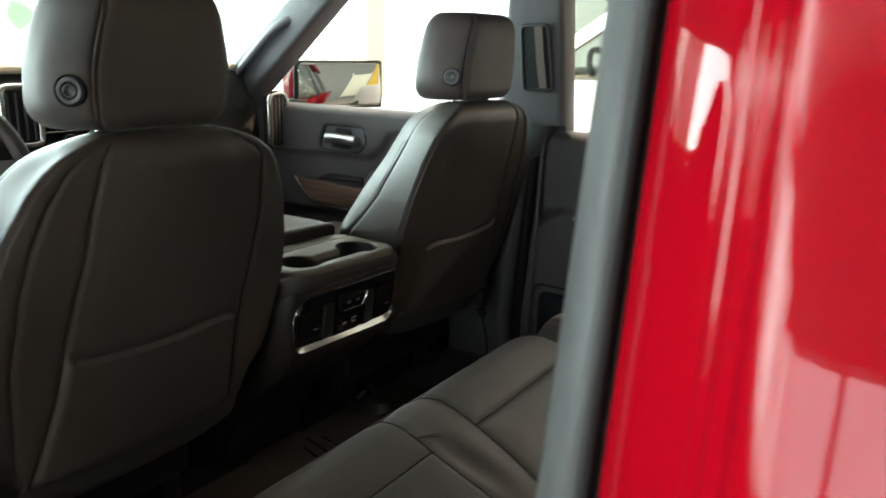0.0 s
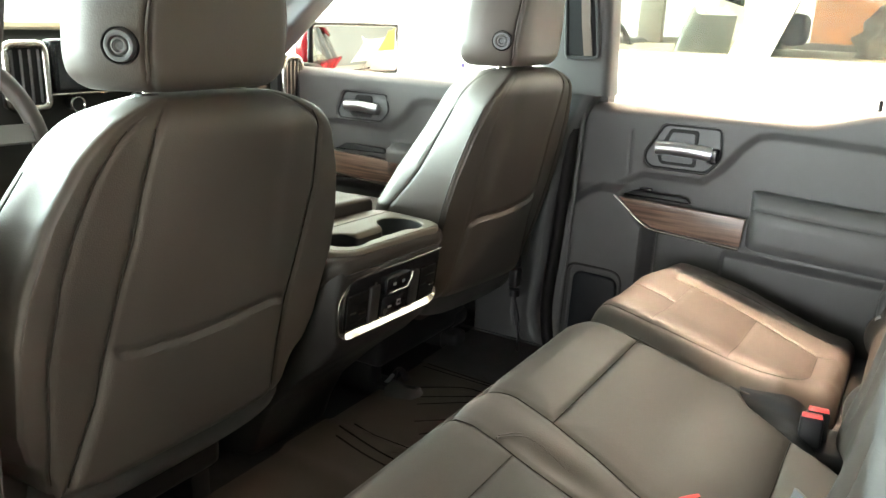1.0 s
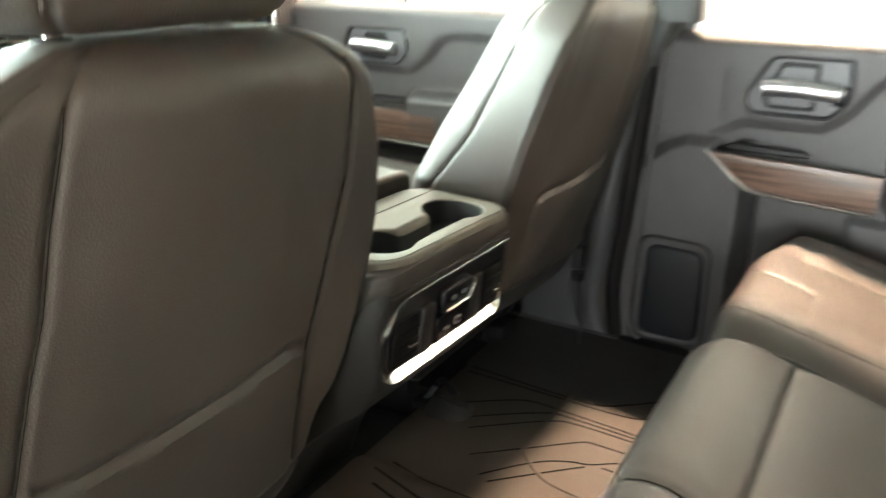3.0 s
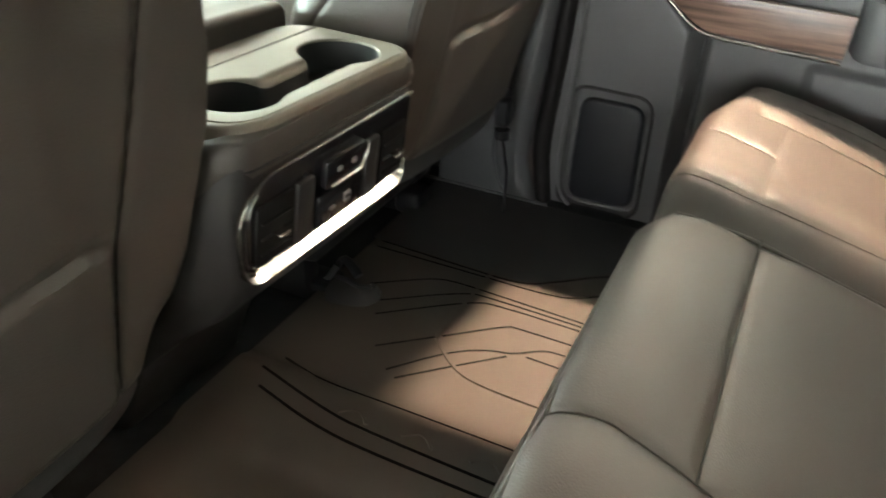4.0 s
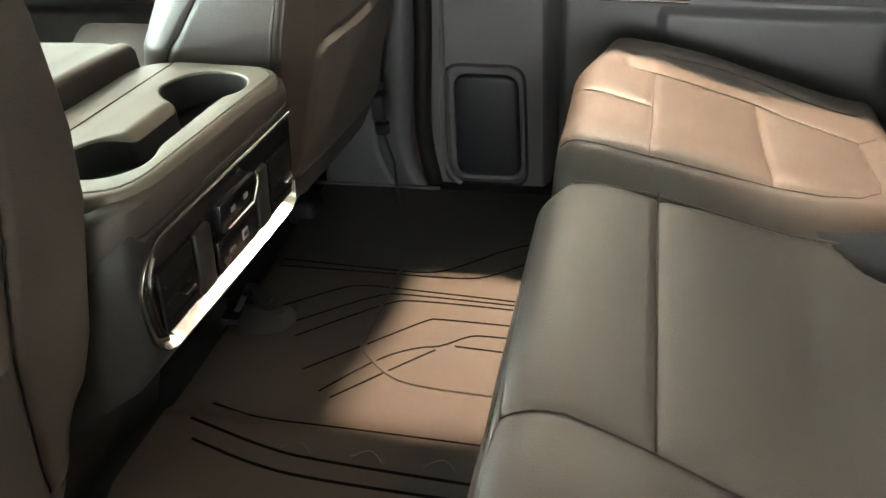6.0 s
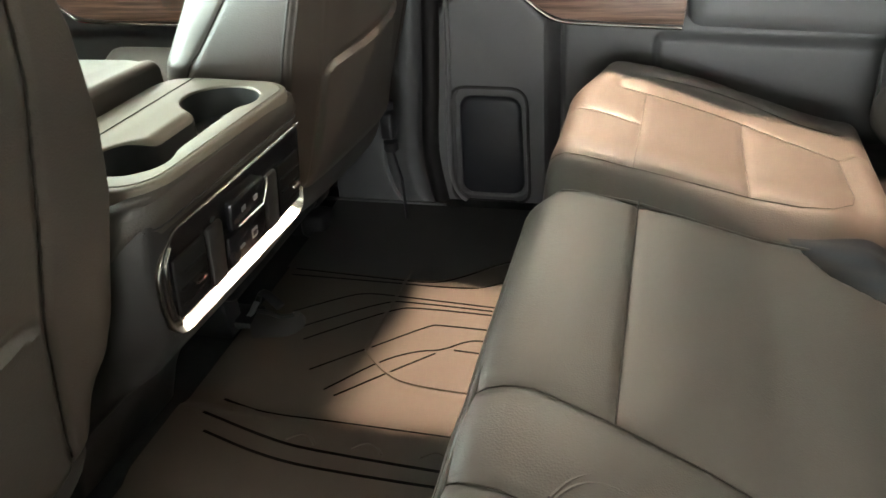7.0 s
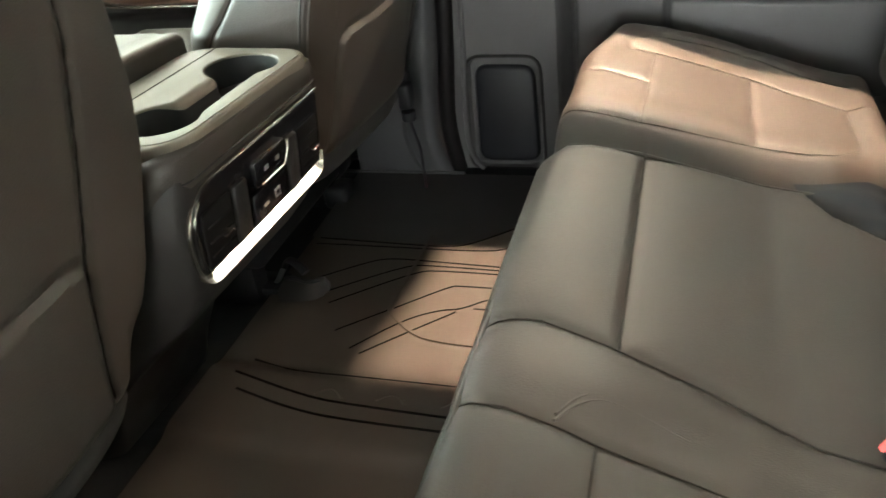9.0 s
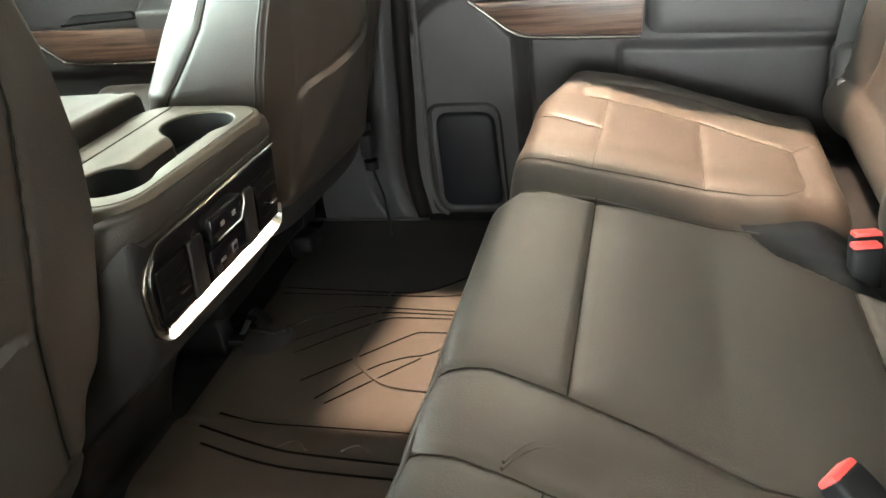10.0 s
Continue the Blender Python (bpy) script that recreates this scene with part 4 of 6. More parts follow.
# the console stands slightly turned, its passenger end nearer the bench
for piece in list(console.children_recursive):
    for v in piece.data.vertices:
        v.co.y -= 0.045 * v.co.x + 0.004
        v.co.x *= 0.935 if v.co.x > 0 else 1.0

# tether loop at the foot of the console
loop = thing("floor_tether_loop", (0.27, 0.20, 0.80), "brown rubber flap with a small black hook at the mat edge", "floor trim")
flap_base = catmull([(0.238, 0.226, 0.803), (0.244, 0.192, 0.803), (0.256, 0.164, 0.803), (0.282, 0.152, 0.803), (0.306, 0.160, 0.803)], 18, False)
flap_mid = catmull([(0.258, 0.238, 0.812), (0.262, 0.202, 0.814), (0.268, 0.172, 0.816), (0.285, 0.160, 0.813), (0.304, 0.168, 0.816)], 18, False)
flap_rim = catmull([(0.292, 0.240, 0.816), (0.286, 0.214, 0.820), (0.278, 0.188, 0.821), (0.290, 0.174, 0.817), (0.304, 0.178, 0.816)], 18, False)
flap_in = catmull([(0.300, 0.240, 0.803), (0.294, 0.216, 0.803), (0.288, 0.194, 0.803), (0.296, 0.184, 0.803), (0.305, 0.184, 0.803)], 18, False)
part("flap", loft([flap_base, flap_mid, flap_rim, flap_in], closed=False), RUBBER_BORDER, loop)
part("rim", tube(flap_rim[:14], 0.0045, 8), BLACK, loop)
# solid black block paints the dark hole beside the flap
part("opening", box(0.262, 0.318, 0.238, 0.298, 0.796, 0.812, 0.005), BLACK, loop)
part("hook", tube(catmull([(0.322, 0.258, 0.806), (0.316, 0.240, 0.838), (0.300, 0.214, 0.842), (0.288, 0.192, 0.834)], 20, False), 0.006, 8, flat=(0.008, 0.004)), BLACK, loop)
part("latch", strap([(0.306, 0.246, 0.826), (0.290, 0.250, 0.814), (0.272, 0.256, 0.806)], 0.010, 0.003, (0.2, 1, 0)), SATIN, loop, "small metal latch")


# ---------------------------------------------------------------- rear bench
def bench_z(y):
    return interp(y, (-0.80, -0.66, -0.513, -0.372, -0.30, -0.26), (1.035, 1.048, 1.072, 1.113, 1.124, 1.124))


def split_top(x, y):
    """The wide share of the bench: a seat place by the open door, a shallow dip, and the middle place."""
    z = bench_z(y) + 0.012
    z += 0.022 * ramp01(-x, 0.56, 0.64)
    z -= 0.008 * math.exp(-((x + 0.278) / 0.022) ** 2 - ((y + 0.425) / 0.070) ** 2)
    return z


def narrow_top(x, y):
    return bench_z(y) + 0.004 + 0.004 * ramp01(x, 0.560, 0.650) * ramp01(y, -0.66, -0.40) + 0.013 * ramp01(x, 0.596, 0.640) * math.exp(-((y + 0.50) / 0.12) ** 2) + 0.010 * math.exp(-((x - 0.300) / 0.05) ** 2) - 0.034 * ramp01(0.290 - x, 0.0, 0.10)


bench = thing("rear_bench", (0, -0.55, 0.785), "split rear bench in black leather with stitched seams", "car seat")
left_seams = [
    [(-0.195, -0.377), (0.185, -0.377)],
    [(-0.186, -0.258), (-0.178, -0.285), (-0.176, -0.31), (-0.184, -0.340), (-0.195, -0.377), (-0.212, -0.45), (-0.240, -0.53), (-0.252, -0.64), (-0.255, -0.74)],
    [(-0.284, -0.258), (-0.286, -0.30), (-0.295, -0.345), (-0.304, -0.372), (-0.312, -0.45), (-0.320, -0.51), (-0.386, -0.655), (-0.459, -0.65), (-0.558, -0.515), (-0.562, -0.37), (-0.556, -0.29)],
    [(-0.302, -0.370), (-0.60, -0.372)],
    [(-0.307, -0.51), (-0.56, -0.515)],
    [(0.070, -0.657), (0.00, -0.657), (-0.08, -0.658), (-0.16, -0.657), (-0.252, -0.655)],
]
def wide_corner(x, y):
    """How far the front corner beside the narrow cushion is drawn back."""
    return 0.032 * ramp01(x, 0.122, 0.205) * ramp01(y, -0.40, -0.25)


def rear_corner(y):
    """Where the side towards the buckles ends, as it runs back to the folded armrest."""
    return interp(y, (-0.79, -0.70, -0.66, -0.62, -0.583, -0.560, -0.548), (-0.02, 0.050, 0.082, 0.104, 0.128, 0.165, 0.30))


wide = cushion(-0.70, 0.186, -0.79, -0.250, 0.030, 0.16, 0.005, split_top, left_seams, 0.0034, 0.0048, 0.0040)
for v in wide.verts:
    if v.co.y > -0.255:
        v.co.y -= 0.45 * max(0.0, split_top(v.co.x, -0.28) - 0.034 - v.co.z)
    v.co.y -= wide_corner(v.co.x, v.co.y)
    # the rear corner beside the buckles is cut away
    v.co.z -= 0.075 * ramp01(v.co.x - rear_corner(v.co.y), -0.010, 0.022) * (1 if v.co.z > 1.0 else 0)
seat_l = part("wide_cushion", wide, LEATHER, bench)
right_seams = [
    [(0.272, -0.366), (0.556, -0.371)],
    [(0.288, -0.259), (0.285, -0.272), (0.280, -0.292), (0.272, -0.366), (0.280, -0.511), (0.281, -0.570), (0.290, -0.612), (0.312, -0.638), (0.350, -0.647), (0.470, -0.645), (0.556, -0.515), (0.556, -0.371), (0.566, -0.330), (0.596, -0.315), (0.620, -0.350), (0.628, -0.52), (0.606, -0.66)],
    [(0.282, -0.511), (0.556, -0.515)],
    [(0.464, -0.276), (0.431, -0.366)],
    [(0.470, -0.645), (0.500, -0.672)],
]


def narrow_taper(x):
    """How far the outer side is drawn in towards the backrest."""
    return interp(x, (0.46, 0.50, 0.556, 0.62, 0.685), (0.0, 0.008, 0.0293, 0.046, 0.046))


def narrow_pad():
    bm = cushion(0.190, 0.685, -0.702, -0.254, 0.032, 0.16, 0.005, narrow_top, right_seams, 0.0022, 0.0060, 0.0016)
    for v in bm.verts:
        x, y, z = v.co
        c = ramp01(x, 0.52, 0.685) * ramp01(y, -0.42, -0.254)
        v.co.y -= 0.042 * c
        v.co.y -= 0.026 * (1 - ramp01(x, 0.186, 0.250)) ** 2 * ramp01(y, -0.34, -0.262)
        b = ramp01(-y, 0.60, 0.70) * ramp01(-x, -0.36, -0.22)
        v.co.z -= 0.06 * b
        v.co.x -= narrow_taper(x) * ramp01(-y, 0.40, 0.66)
    return bm


seat_r = part("narrow_cushion", narrow_pad(), LEATHER, bench)


def seam_lines(lines, top, parent, sink=0.0016, r=0.0010, material=THREAD):
    """Sewn joints lying in the grooves of a cushion."""
    for line in lines:
        dense = []
        for (ax, ay), (bx, by) in zip(line, line[1:]):
            n = max(2, int(math.hypot(bx - ax, by - ay) / 0.012))
            dense += [(ax + (bx - ax) * k / n, ay + (by - ay) * k / n) for k in range(n)]
        dense.append(line[-1])
        taper, rim = (1.0, 0.032) if top is narrow_top else (0.0, 0.030)
        front = -0.254 if top is narrow_top else -0.250
        path = []
        for x, y in dense:
            over = min(max(0.0, y - front + rim), rim * 0.98)
            drop = rim - math.sqrt(rim * rim - over * over)
            if top is split_top or y < -0.256:
                path.append((x - taper * narrow_taper(x) * ramp01(-y, 0.40, 0.66), y, top(x, y) - sink - drop))
        part("seam", tube(path, r, 6), material, parent)


seam_lines(left_seams, split_top, seat_l, 0.0016, 0.0008)
for dx in (0.0, 0.007):
    seam_lines([catmull([(-0.284 - dx, -0.338), (-0.264 - dx, -0.350), (-0.252 - dx, -0.370), (-0.254 - dx, -0.400), (-0.262 - dx, -0.435)], 16, False).tolist()], split_top, seat_l, -0.0020, 0.0016, LEATHER)
seam_lines(right_seams, narrow_top, seat_r, 0.0011, 0.0005)
for seat, x0, x1 in ((bench, -0.68, 0.176), (bench, 0.21, 0.67)):
    part("seat_frame", box(x0, x1, -0.78, -0.285, 0.90, 1.00, 0.015, 2), BLACK, seat)
    part("storage_box", box(x0 + 0.02, x1 - 0.02, -0.80, -0.36, 0.785, 0.905, 0.01, 2), CARPET, seat)
# piping along the front rims
part("piping", tube([(x, -0.2604 - wide_corner(x, -0.2604), split_top(x, -0.28) - 0.0065) for x in np.linspace(-0.66, 0.180, 60)], 0.0026, 8), PIPING, seat_l)
part("seam", tube([(x, -0.2570 - wide_corner(x, -0.2570), split_top(x, -0.28) - 0.0100) for x in np.linspace(-0.66, 0.180, 60)], 0.0012, 6), THREAD, seat_l)
part("piping", tube([(0.190, y, split_top(0.16, y) - 0.010) for y in np.linspace(-0.60, -0.285, 24)], 0.0028, 7), LEATHER, seat_l)
part("piping", tube([(x, -0.264 - 0.042 * ramp01(x, 0.52, 0.685), narrow_top(x, -0.28) - 0.022) for x in np.linspace(0.215, 0.66, 30)], 0.0028, 7), LEATHER, seat_r)

LEAN_BACK = radians(9)
bm_pose = Matrix(((1, 0, 0, 0), (0, -math.sin(LEAN_BACK), math.cos(LEAN_BACK), -0.805), (0, math.cos(LEAN_BACK), math.sin(LEAN_BACK), 1.005), (0, 0, 0, 1)))


def back_pad(x0, x1, thick, seams, roll=0.0):
    def top(x, v):
        e = min(x - x0, x1 - x)
        return thick + 0.018 * (1 - ramp01(e, 0.03, 0.10)) + roll * math.exp(-((v - 0.06) / 0.05) ** 2)
    return moved(cushion(x0, x1, 0.0, 0.60, 0.035, 0.10, 0.0075, top, seams, 0.005, 0.0065, 0.002), bm_pose)


part("backrest", back_pad(-0.69, -0.195, 0.062, [[(-0.58, 0.03), (-0.58, 0.58)], [(-0.30, 0.03), (-0.30, 0.58)], [(-0.58, 0.12), (-0.30, 0.12)]], 0.012), LEATHER, bench)
part("backrest", back_pad(0.195, 0.655, 0.062, [[(0.30, 0.10), (0.29, 0.58)], [(0.555, 0.10), (0.58, 0.58)], [(0.22, 0.10), (0.63, 0.10)]], 0.022), LEATHER, bench)
arm = part("folded_armrest", back_pad(-0.182, 0.182, 0.074, [[(-0.13, 0.06), (-0.13, 0.56)], [(0.13, 0.06), (0.13, 0.56)], [(-0.13, 0.30), (0.13, 0.30)]], 0.006), LEATHER, bench, "folded center armrest")
for sx in (-0.205,):
    part("hinge_bolt", tube([(sx - 0.012, -0.70, 1.060), (sx + 0.012, -0.70, 1.060)], 0.009, 12), CHROME, arm)


def buckle(x, y, z, turn, tip, label):
    b = thing("seat_belt_buckle", (x, y, z), label, "seat belt buckle", "rear buckles")
    m = Matrix.Translation((x, y, z)) @ Matrix.Rotation(radians(turn), 4, "Z") @ Matrix.Rotation(radians(tip), 4, "X")
    part("housing", moved(box(-0.017, 0.017, -0.012, 0.012, -0.07, 0.0, 0.005, 3), m), BLACK, b)
    part("button", moved(box(-0.0150, 0.0150, -0.0105, 0.009, -0.014, 0.004, 0.003, 2), m), RED_BUTTON, b, "red release button")
    part("stalk", moved(strap([(0, 0, -0.06), (0, 0, -0.11), (0, -0.005, -0.16)], 0.028, 0.005), m), WEBBING, b)


buckle(0.132, -0.676, 1.083, 98, 12, "black buckle with a red button in the gap of the bench")
buckle(0.160, -0.682, 1.083, 98, 12, "black buckle with a red button in the gap of the bench")
buckle(-0.242, -0.580, 1.102, -38, -58, "black buckle with a red button standing on the bench")
pocket = thing("bench_gap_pocket", (0.12, -0.64, 0.96), "black folded fabric and buckle pocket between the rear cushions", "seat trim")


def fold(x, y):
    """Loose black fabric that falls from the narrow cushion into the gap."""
    u = (x - 0.01) / 0.21
    z = 1.047 + 0.022 * u + 0.0022 * math.sin(11 * u + 42 * y) + 0.0012 * math.sin(31 * u - 30 * y)
    return (x, y + 0.50 * (x - 0.02) * 0.35, z - 0.05 * ramp01(-y, 0.66, 0.76) - 0.02 * ramp01(0.06 - x, 0.0, 0.06))


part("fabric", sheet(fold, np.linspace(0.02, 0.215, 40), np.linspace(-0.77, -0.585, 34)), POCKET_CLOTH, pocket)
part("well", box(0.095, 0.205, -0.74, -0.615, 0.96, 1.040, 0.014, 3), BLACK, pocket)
# belts of the rear places
belt = thing("rear_center_belt", (-0.19, -0.72, 1.10), "grey belt latch plate against the folded armrest", "seat belt")
part("latch_plate", strap([(-0.204, -0.704, 1.135), (-0.212, -0.700, 1.105), (-0.222, -0.694, 1.080)], 0.05, 0.005, (1, 0.5, 0)), PLASTIC_GREY, belt)
part("tongue", strap([(-0.222, -0.694, 1.082), (-0.230, -0.690, 1.058)], 0.022, 0.002, (1, 0.5, 0)), CHROME, belt)
side_belt = thing("rear_side_belt", (0.66, -0.75, 1.1), "dark webbing and anchor bolt beside the rear backrest", "seat belt")
part("webbing", strap([(0.665, -0.80, 1.60), (0.668, -0.775, 1.35), (0.655, -0.748, 1.15), (0.64, -0.74, 1.06)], 0.046, 0.0015, (0.3, 1, 0)), WEBBING, side_belt)
part("anchor_cover", moved(box(0.615, 0.70, -0.775, -0.725, 1.04, 1.16, 0.02, 3), Matrix()), PLASTIC, side_belt)
part("anchor_bolt", tube([(0.604, -0.732, 1.108), (0.618, -0.735, 1.108)], 0.007, 12), SATIN, side_belt)

# ---------------------------------------------------------------- rear passenger door
door = thing("passenger_door", (0.80, -0.4, 0.80), "closed rear door with dark trim, walnut insert and chrome handle", "car door", "far side doors")
SHOULDER_LINE = [(0.09, 1.70), (0.09, 1.240), (-0.02, 1.262), (-0.10, 1.275), (-0.135, 1.296), (-0.165, 1.313), (-0.20, 1.312), (-0.305, 1.312), (-0.345, 1.345), (-0.385, 1.400), (-0.420, 1.432), (-0.460, 1.440), (-0.66, 1.432), (-0.78, 1.418), (-0.86, 1.41), (-0.86, 1.70)]
FRONT_LOW = [(0.09, 0.70), (0.09, 1.150), (0.03, 1.190), (-0.009, 1.229), (-0.038, 1.252), (-0.069, 1.264), (-0.122, 1.266), (-0.150, 1.226), (-0.193, 1.180), (-0.194, 0.70)]
BOWL = rounded([(-0.163, 1.336), (-0.163, 1.360), (-0.205, 1.436), (-0.345, 1.436), (-0.352, 1.366), (-0.318, 1.322), (-0.18, 1.322)], 0.014, 4)
PLATE = rounded([(-0.167, 1.342), (-0.167, 1.362), (-0.208, 1.432), (-0.340, 1.432), (-0.347, 1.366), (-0.315, 1.327), (-0.182, 1.327)], 0.012, 5)
SPEAKER = rounded([(0.012, 0.803), (0.004, 1.052), (-0.147, 1.049), (-0.150, 0.803)], 0.034, 7)
MAP_POCKET = rounded([(-0.372, 0.80), (-0.376, 1.149), (-0.566, 1.139), (-0.90, 1.128), (-0.90, 0.80)], 0.018, 4)


def belt_z(y):
    """The window sill dips towards the middle and sweeps up at the back."""
    return 1.470 + 0.045 * ramp01(-y, 0.50, 0.72)


def door_x(y, z):
    x = 0.772
    x += 0.014 * ramp01(sdf_poly(y, z, SHOULDER_LINE), -0.004, 0.020)
    x -= 0.038 * ramp01(-sdf_poly(y, z, FRONT_LOW), -0.010, 0.014)
    x += 0.016 * ramp01(-sdf_poly(y, z, BOWL), 0.0, 0.006)
    x += 0.018 * ramp01(-sdf_poly(y, z, SPEAKER), 0.0, 0.007)
    x -= 0.020 * ramp01(-sdf_poly(y, z, MAP_POCKET), -0.004, 0.014)
    x += 0.022 * math.exp(-((y + 0.205) / 0.007) ** 2) * ramp01(1.185 - z, 0.0, 0.02)
    x += 0.0035 * math.exp(-((y + 0.130) / 0.003) ** 2) * ramp01(z, 1.29, 1.31) * ramp01(-z, -1.42, -1.40)
    return x


def door_point(y, s):
    """s runs up the panel and over the sill."""
    zb = belt_z(y)
    if s <= 1.0:
        z = 0.785 + (zb - 0.022 - 0.785) * s
        return (door_x(y, z), y, z)
    a = (s - 1.0) * math.pi / 2
    return (door_x(y, zb - 0.022) + 0.030 * (1 - math.cos(a)) + 0.012 * (s - 1.0), y, zb - 0.022 + 0.022 * math.sin(a))


part("trim_panel", sheet(door_point, np.linspace(0.056, -0.865, 235), list(np.linspace(0, 1, 170)) + list(np.linspace(1.1, 2.0, 8))), PLASTIC, door)
part("outer_skin", box(0.865, 0.915, -0.86, 0.02, 0.80, 1.455, 0.015, 3), RED, door)
for fy0, fy1 in ((-0.045, 0.02), (-0.86, -0.70)):
    rg = []
    for t in np.linspace(0, 1, 6):
        z = 1.44 + 0.46 * t
        dx = -0.10 * t
        k0, k1 = fy0 - 0.02 * t, fy1 - 0.02 * t
        rg.append([(0.815 + dx, k0, z), (0.815 + dx, k1, z), (0.865 + dx, k1, z), (0.865 + dx, k0, z)])
    part("window_frame", loft(rg), PLASTIC, door)
part("window_glass", sheet(lambda y, t: (0.842 - 0.10 * t, y - 0.02 * t, 1.43 + 0.47 * t), np.linspace(-0.04, -0.71, 8), np.linspace(0, 1, 6)), GLASS, door).visible_shadow = False
part("lock_knob", tube([(0.800, -0.653, 1.49), (0.800, -0.653, 1.525)], 0.004, 8), BLACK, door)

door_m = lambda x: Matrix(((0, 0, -1, x), (1, 0, 0, 0), (0, 1, 0, 0), (0, 0, 0, 1)))
part("handle_plate", prism(PLATE, 0.004, door_m(0.786), 0.001, 1), PLASTIC_GREY, door)
part("plate_rim", tube([(0.778, y, z) for y, z in PLATE], 0.0028, 7, closed=True), BLACK, door)
part("handle_cup", prism(rounded([(-0.196, 1.352), (-0.196, 1.370), (-0.222, 1.424), (-0.290, 1.424), (-0.290, 1.336), (-0.205, 1.336)], 0.008, 4), 0.003, door_m(0.781), 0.0012, 1), BLACK, door)
part("cup_floor", prism(rounded([(-0.206, 1.356), (-0.228, 1.416), (-0.282, 1.416), (-0.282, 1.344), (-0.210, 1.344)], 0.006, 4), 0.003, door_m(0.7775), 0.001, 1), PLASTIC_GREY, door)
lever = catmull([(-0.197, 1.377), (-0.235, 1.379), (-0.290, 1.377), (-0.326, 1.374)], 16, False)
part("handle", tube([(0.7585 + 0.006 * (i / 15) ** 2, y, z) for i, (y, z) in enumerate(lever)], 0.012, 12, flat=(0.013, 0.016)), SATIN, door, "satin chrome door handle")
part("handle_pivot", box(0.757, 0.784, -0.342, -0.318, 1.352, 1.388, 0.005, 3), GLOSS_BLACK, door)
WOOD_SHAPE = catmull([(-0.122, 1.247), (-0.150, 1.222), (-0.185, 1.195), (-0.215, 1.182)], 14, False).tolist() + [(-0.30, 1.176), (-0.422, 1.170), (-0.427, 1.238), (-0.30, 1.243)]
part("wood_insert", prism([tuple(p) for p in WOOD_SHAPE], 0.010, door_m(0.752), 0.003, 2), WOOD, door, "walnut trim insert")
CH = catmull([(-0.110, 1.250), (-0.148, 1.219), (-0.184, 1.190), (-0.218, 1.177), (-0.30, 1.171), (-0.420, 1.165)], 40, False)
part("chrome_strip", tube([(0.7425, y, z) for y, z in CH], 0.0034, 8), CHROME, door, "thin chrome strip")
part("switch_ledge", prism(rounded([(-0.128, 1.254), (-0.16, 1.268), (-0.285, 1.266), (-0.298, 1.252)], 0.006, 4), 0.016, door_m(0.762), 0.004, 2), BLACK, door)
part("window_switch", box(0.748, 0.760, -0.20, -0.17, 1.2705, 1.2765, 0.002), GLOSS_BLACK, door)
part("speaker_cover", prism(rounded([(-0.006, 0.818), (-0.011, 1.030), (-0.134, 1.027), (-0.138, 0.818)], 0.030, 7), 0.016, door_m(0.770), 0.009, 4), SPEAKER_BLACK, door, "black speaker cover")
part("speaker_rim", tube([(0.7490, y, z) for y, z in SPEAKER], 0.0036, 8, closed=True), CONSOLE, door)
pad = []
for k, y in enumerate(np.linspace(-0.428, -0.90, 60)):
    grow = math.sqrt(max(0.0, 1 - (1 - min(1.0, (-0.428 - y) / 0.030)) ** 2)) * 0.85 + 0.15
    drop = (y + 0.435) * 0.052
    sec = [(0.785, 1.302), (0.760, 1.3045), (0.744, 1.301), (0.734, 1.292), (0.7295, 1.278), (0.7288, 1.2675), (0.7300, 1.2655), (0.7280, 1.2635), (0.7245, 1.258), (0.7225, 1.235), (0.7225, 1.200), (0.7240, 1.182), (0.7300, 1.1735), (0.744, 1.171), (0.785, 1.171)]
    pad.append([(0.785 - (0.785 - x) * grow, y, z + drop - (z - 1.238) * 0.10 * (1 - grow)) for x, z in sec])
part("armrest_pad", loft(pad), PLASTIC, door, "padded dark armrest")
part("weather_strip", tube(catmull([(0.752, 0.014, 1.465), (0.748, 0.024, 1.30), (0.746, 0.036, 1.10), (0.746, 0.050, 0.92), (0.746, 0.036, 0.80)], 60, False), 0.017, 12), RUBBER_DARK, door)
part("door_edge", tube(catmull([(0.748, -0.010, 1.462), (0.742, -0.006, 1.30), (0.741, 0.001, 1.10), (0.741, 0.010, 0.90), (0.742, 0.002, 0.835), (0.744, -0.018, 0.808)], 60, False), 0.0055, 8), PLASTIC, door)

# front passenger door
fdoor = thing("passenger_door", (0.80, 0.6, 0.80), "closed front door with dark trim, walnut insert and chrome handle", "car door", "far side doors")
F_SHOULDER = [(1.25, 1.70), (1.25, 1.345), (0.86, 1.345), (0.80, 1.350), (0.60, 1.350), (0.555, 1.38), (0.52, 1.425), (0.48, 1.437), (0.20, 1.43), (0.12, 1.43), (0.12, 1.70)]
F_ARM = rounded([(0.60, 1.300), (0.13, 1.300), (0.13, 1.17), (0.60, 1.19)], 0.02, 4)
F_BOWL = rounded([(0.800, 1.372), (0.770, 1.44), (0.610, 1.44), (0.600, 1.385), (0.630, 1.352), (0.790, 1.352)], 0.014, 4)


def fdoor_x(y, z):
    x = 0.762
    x += 0.014 * ramp01(sdf_poly(y, z, F_SHOULDER), -0.004, 0.02)
    x -= 0.05 * ramp01(-sdf_poly(y, z, F_ARM), -0.004, 0.018)
    x += 0.014 * ramp01(-sdf_poly(y, z, F_BOWL), 0, 0.006)
    x += 0.02 * ramp01(1.16 - z, 0.0, 0.03)
    return x


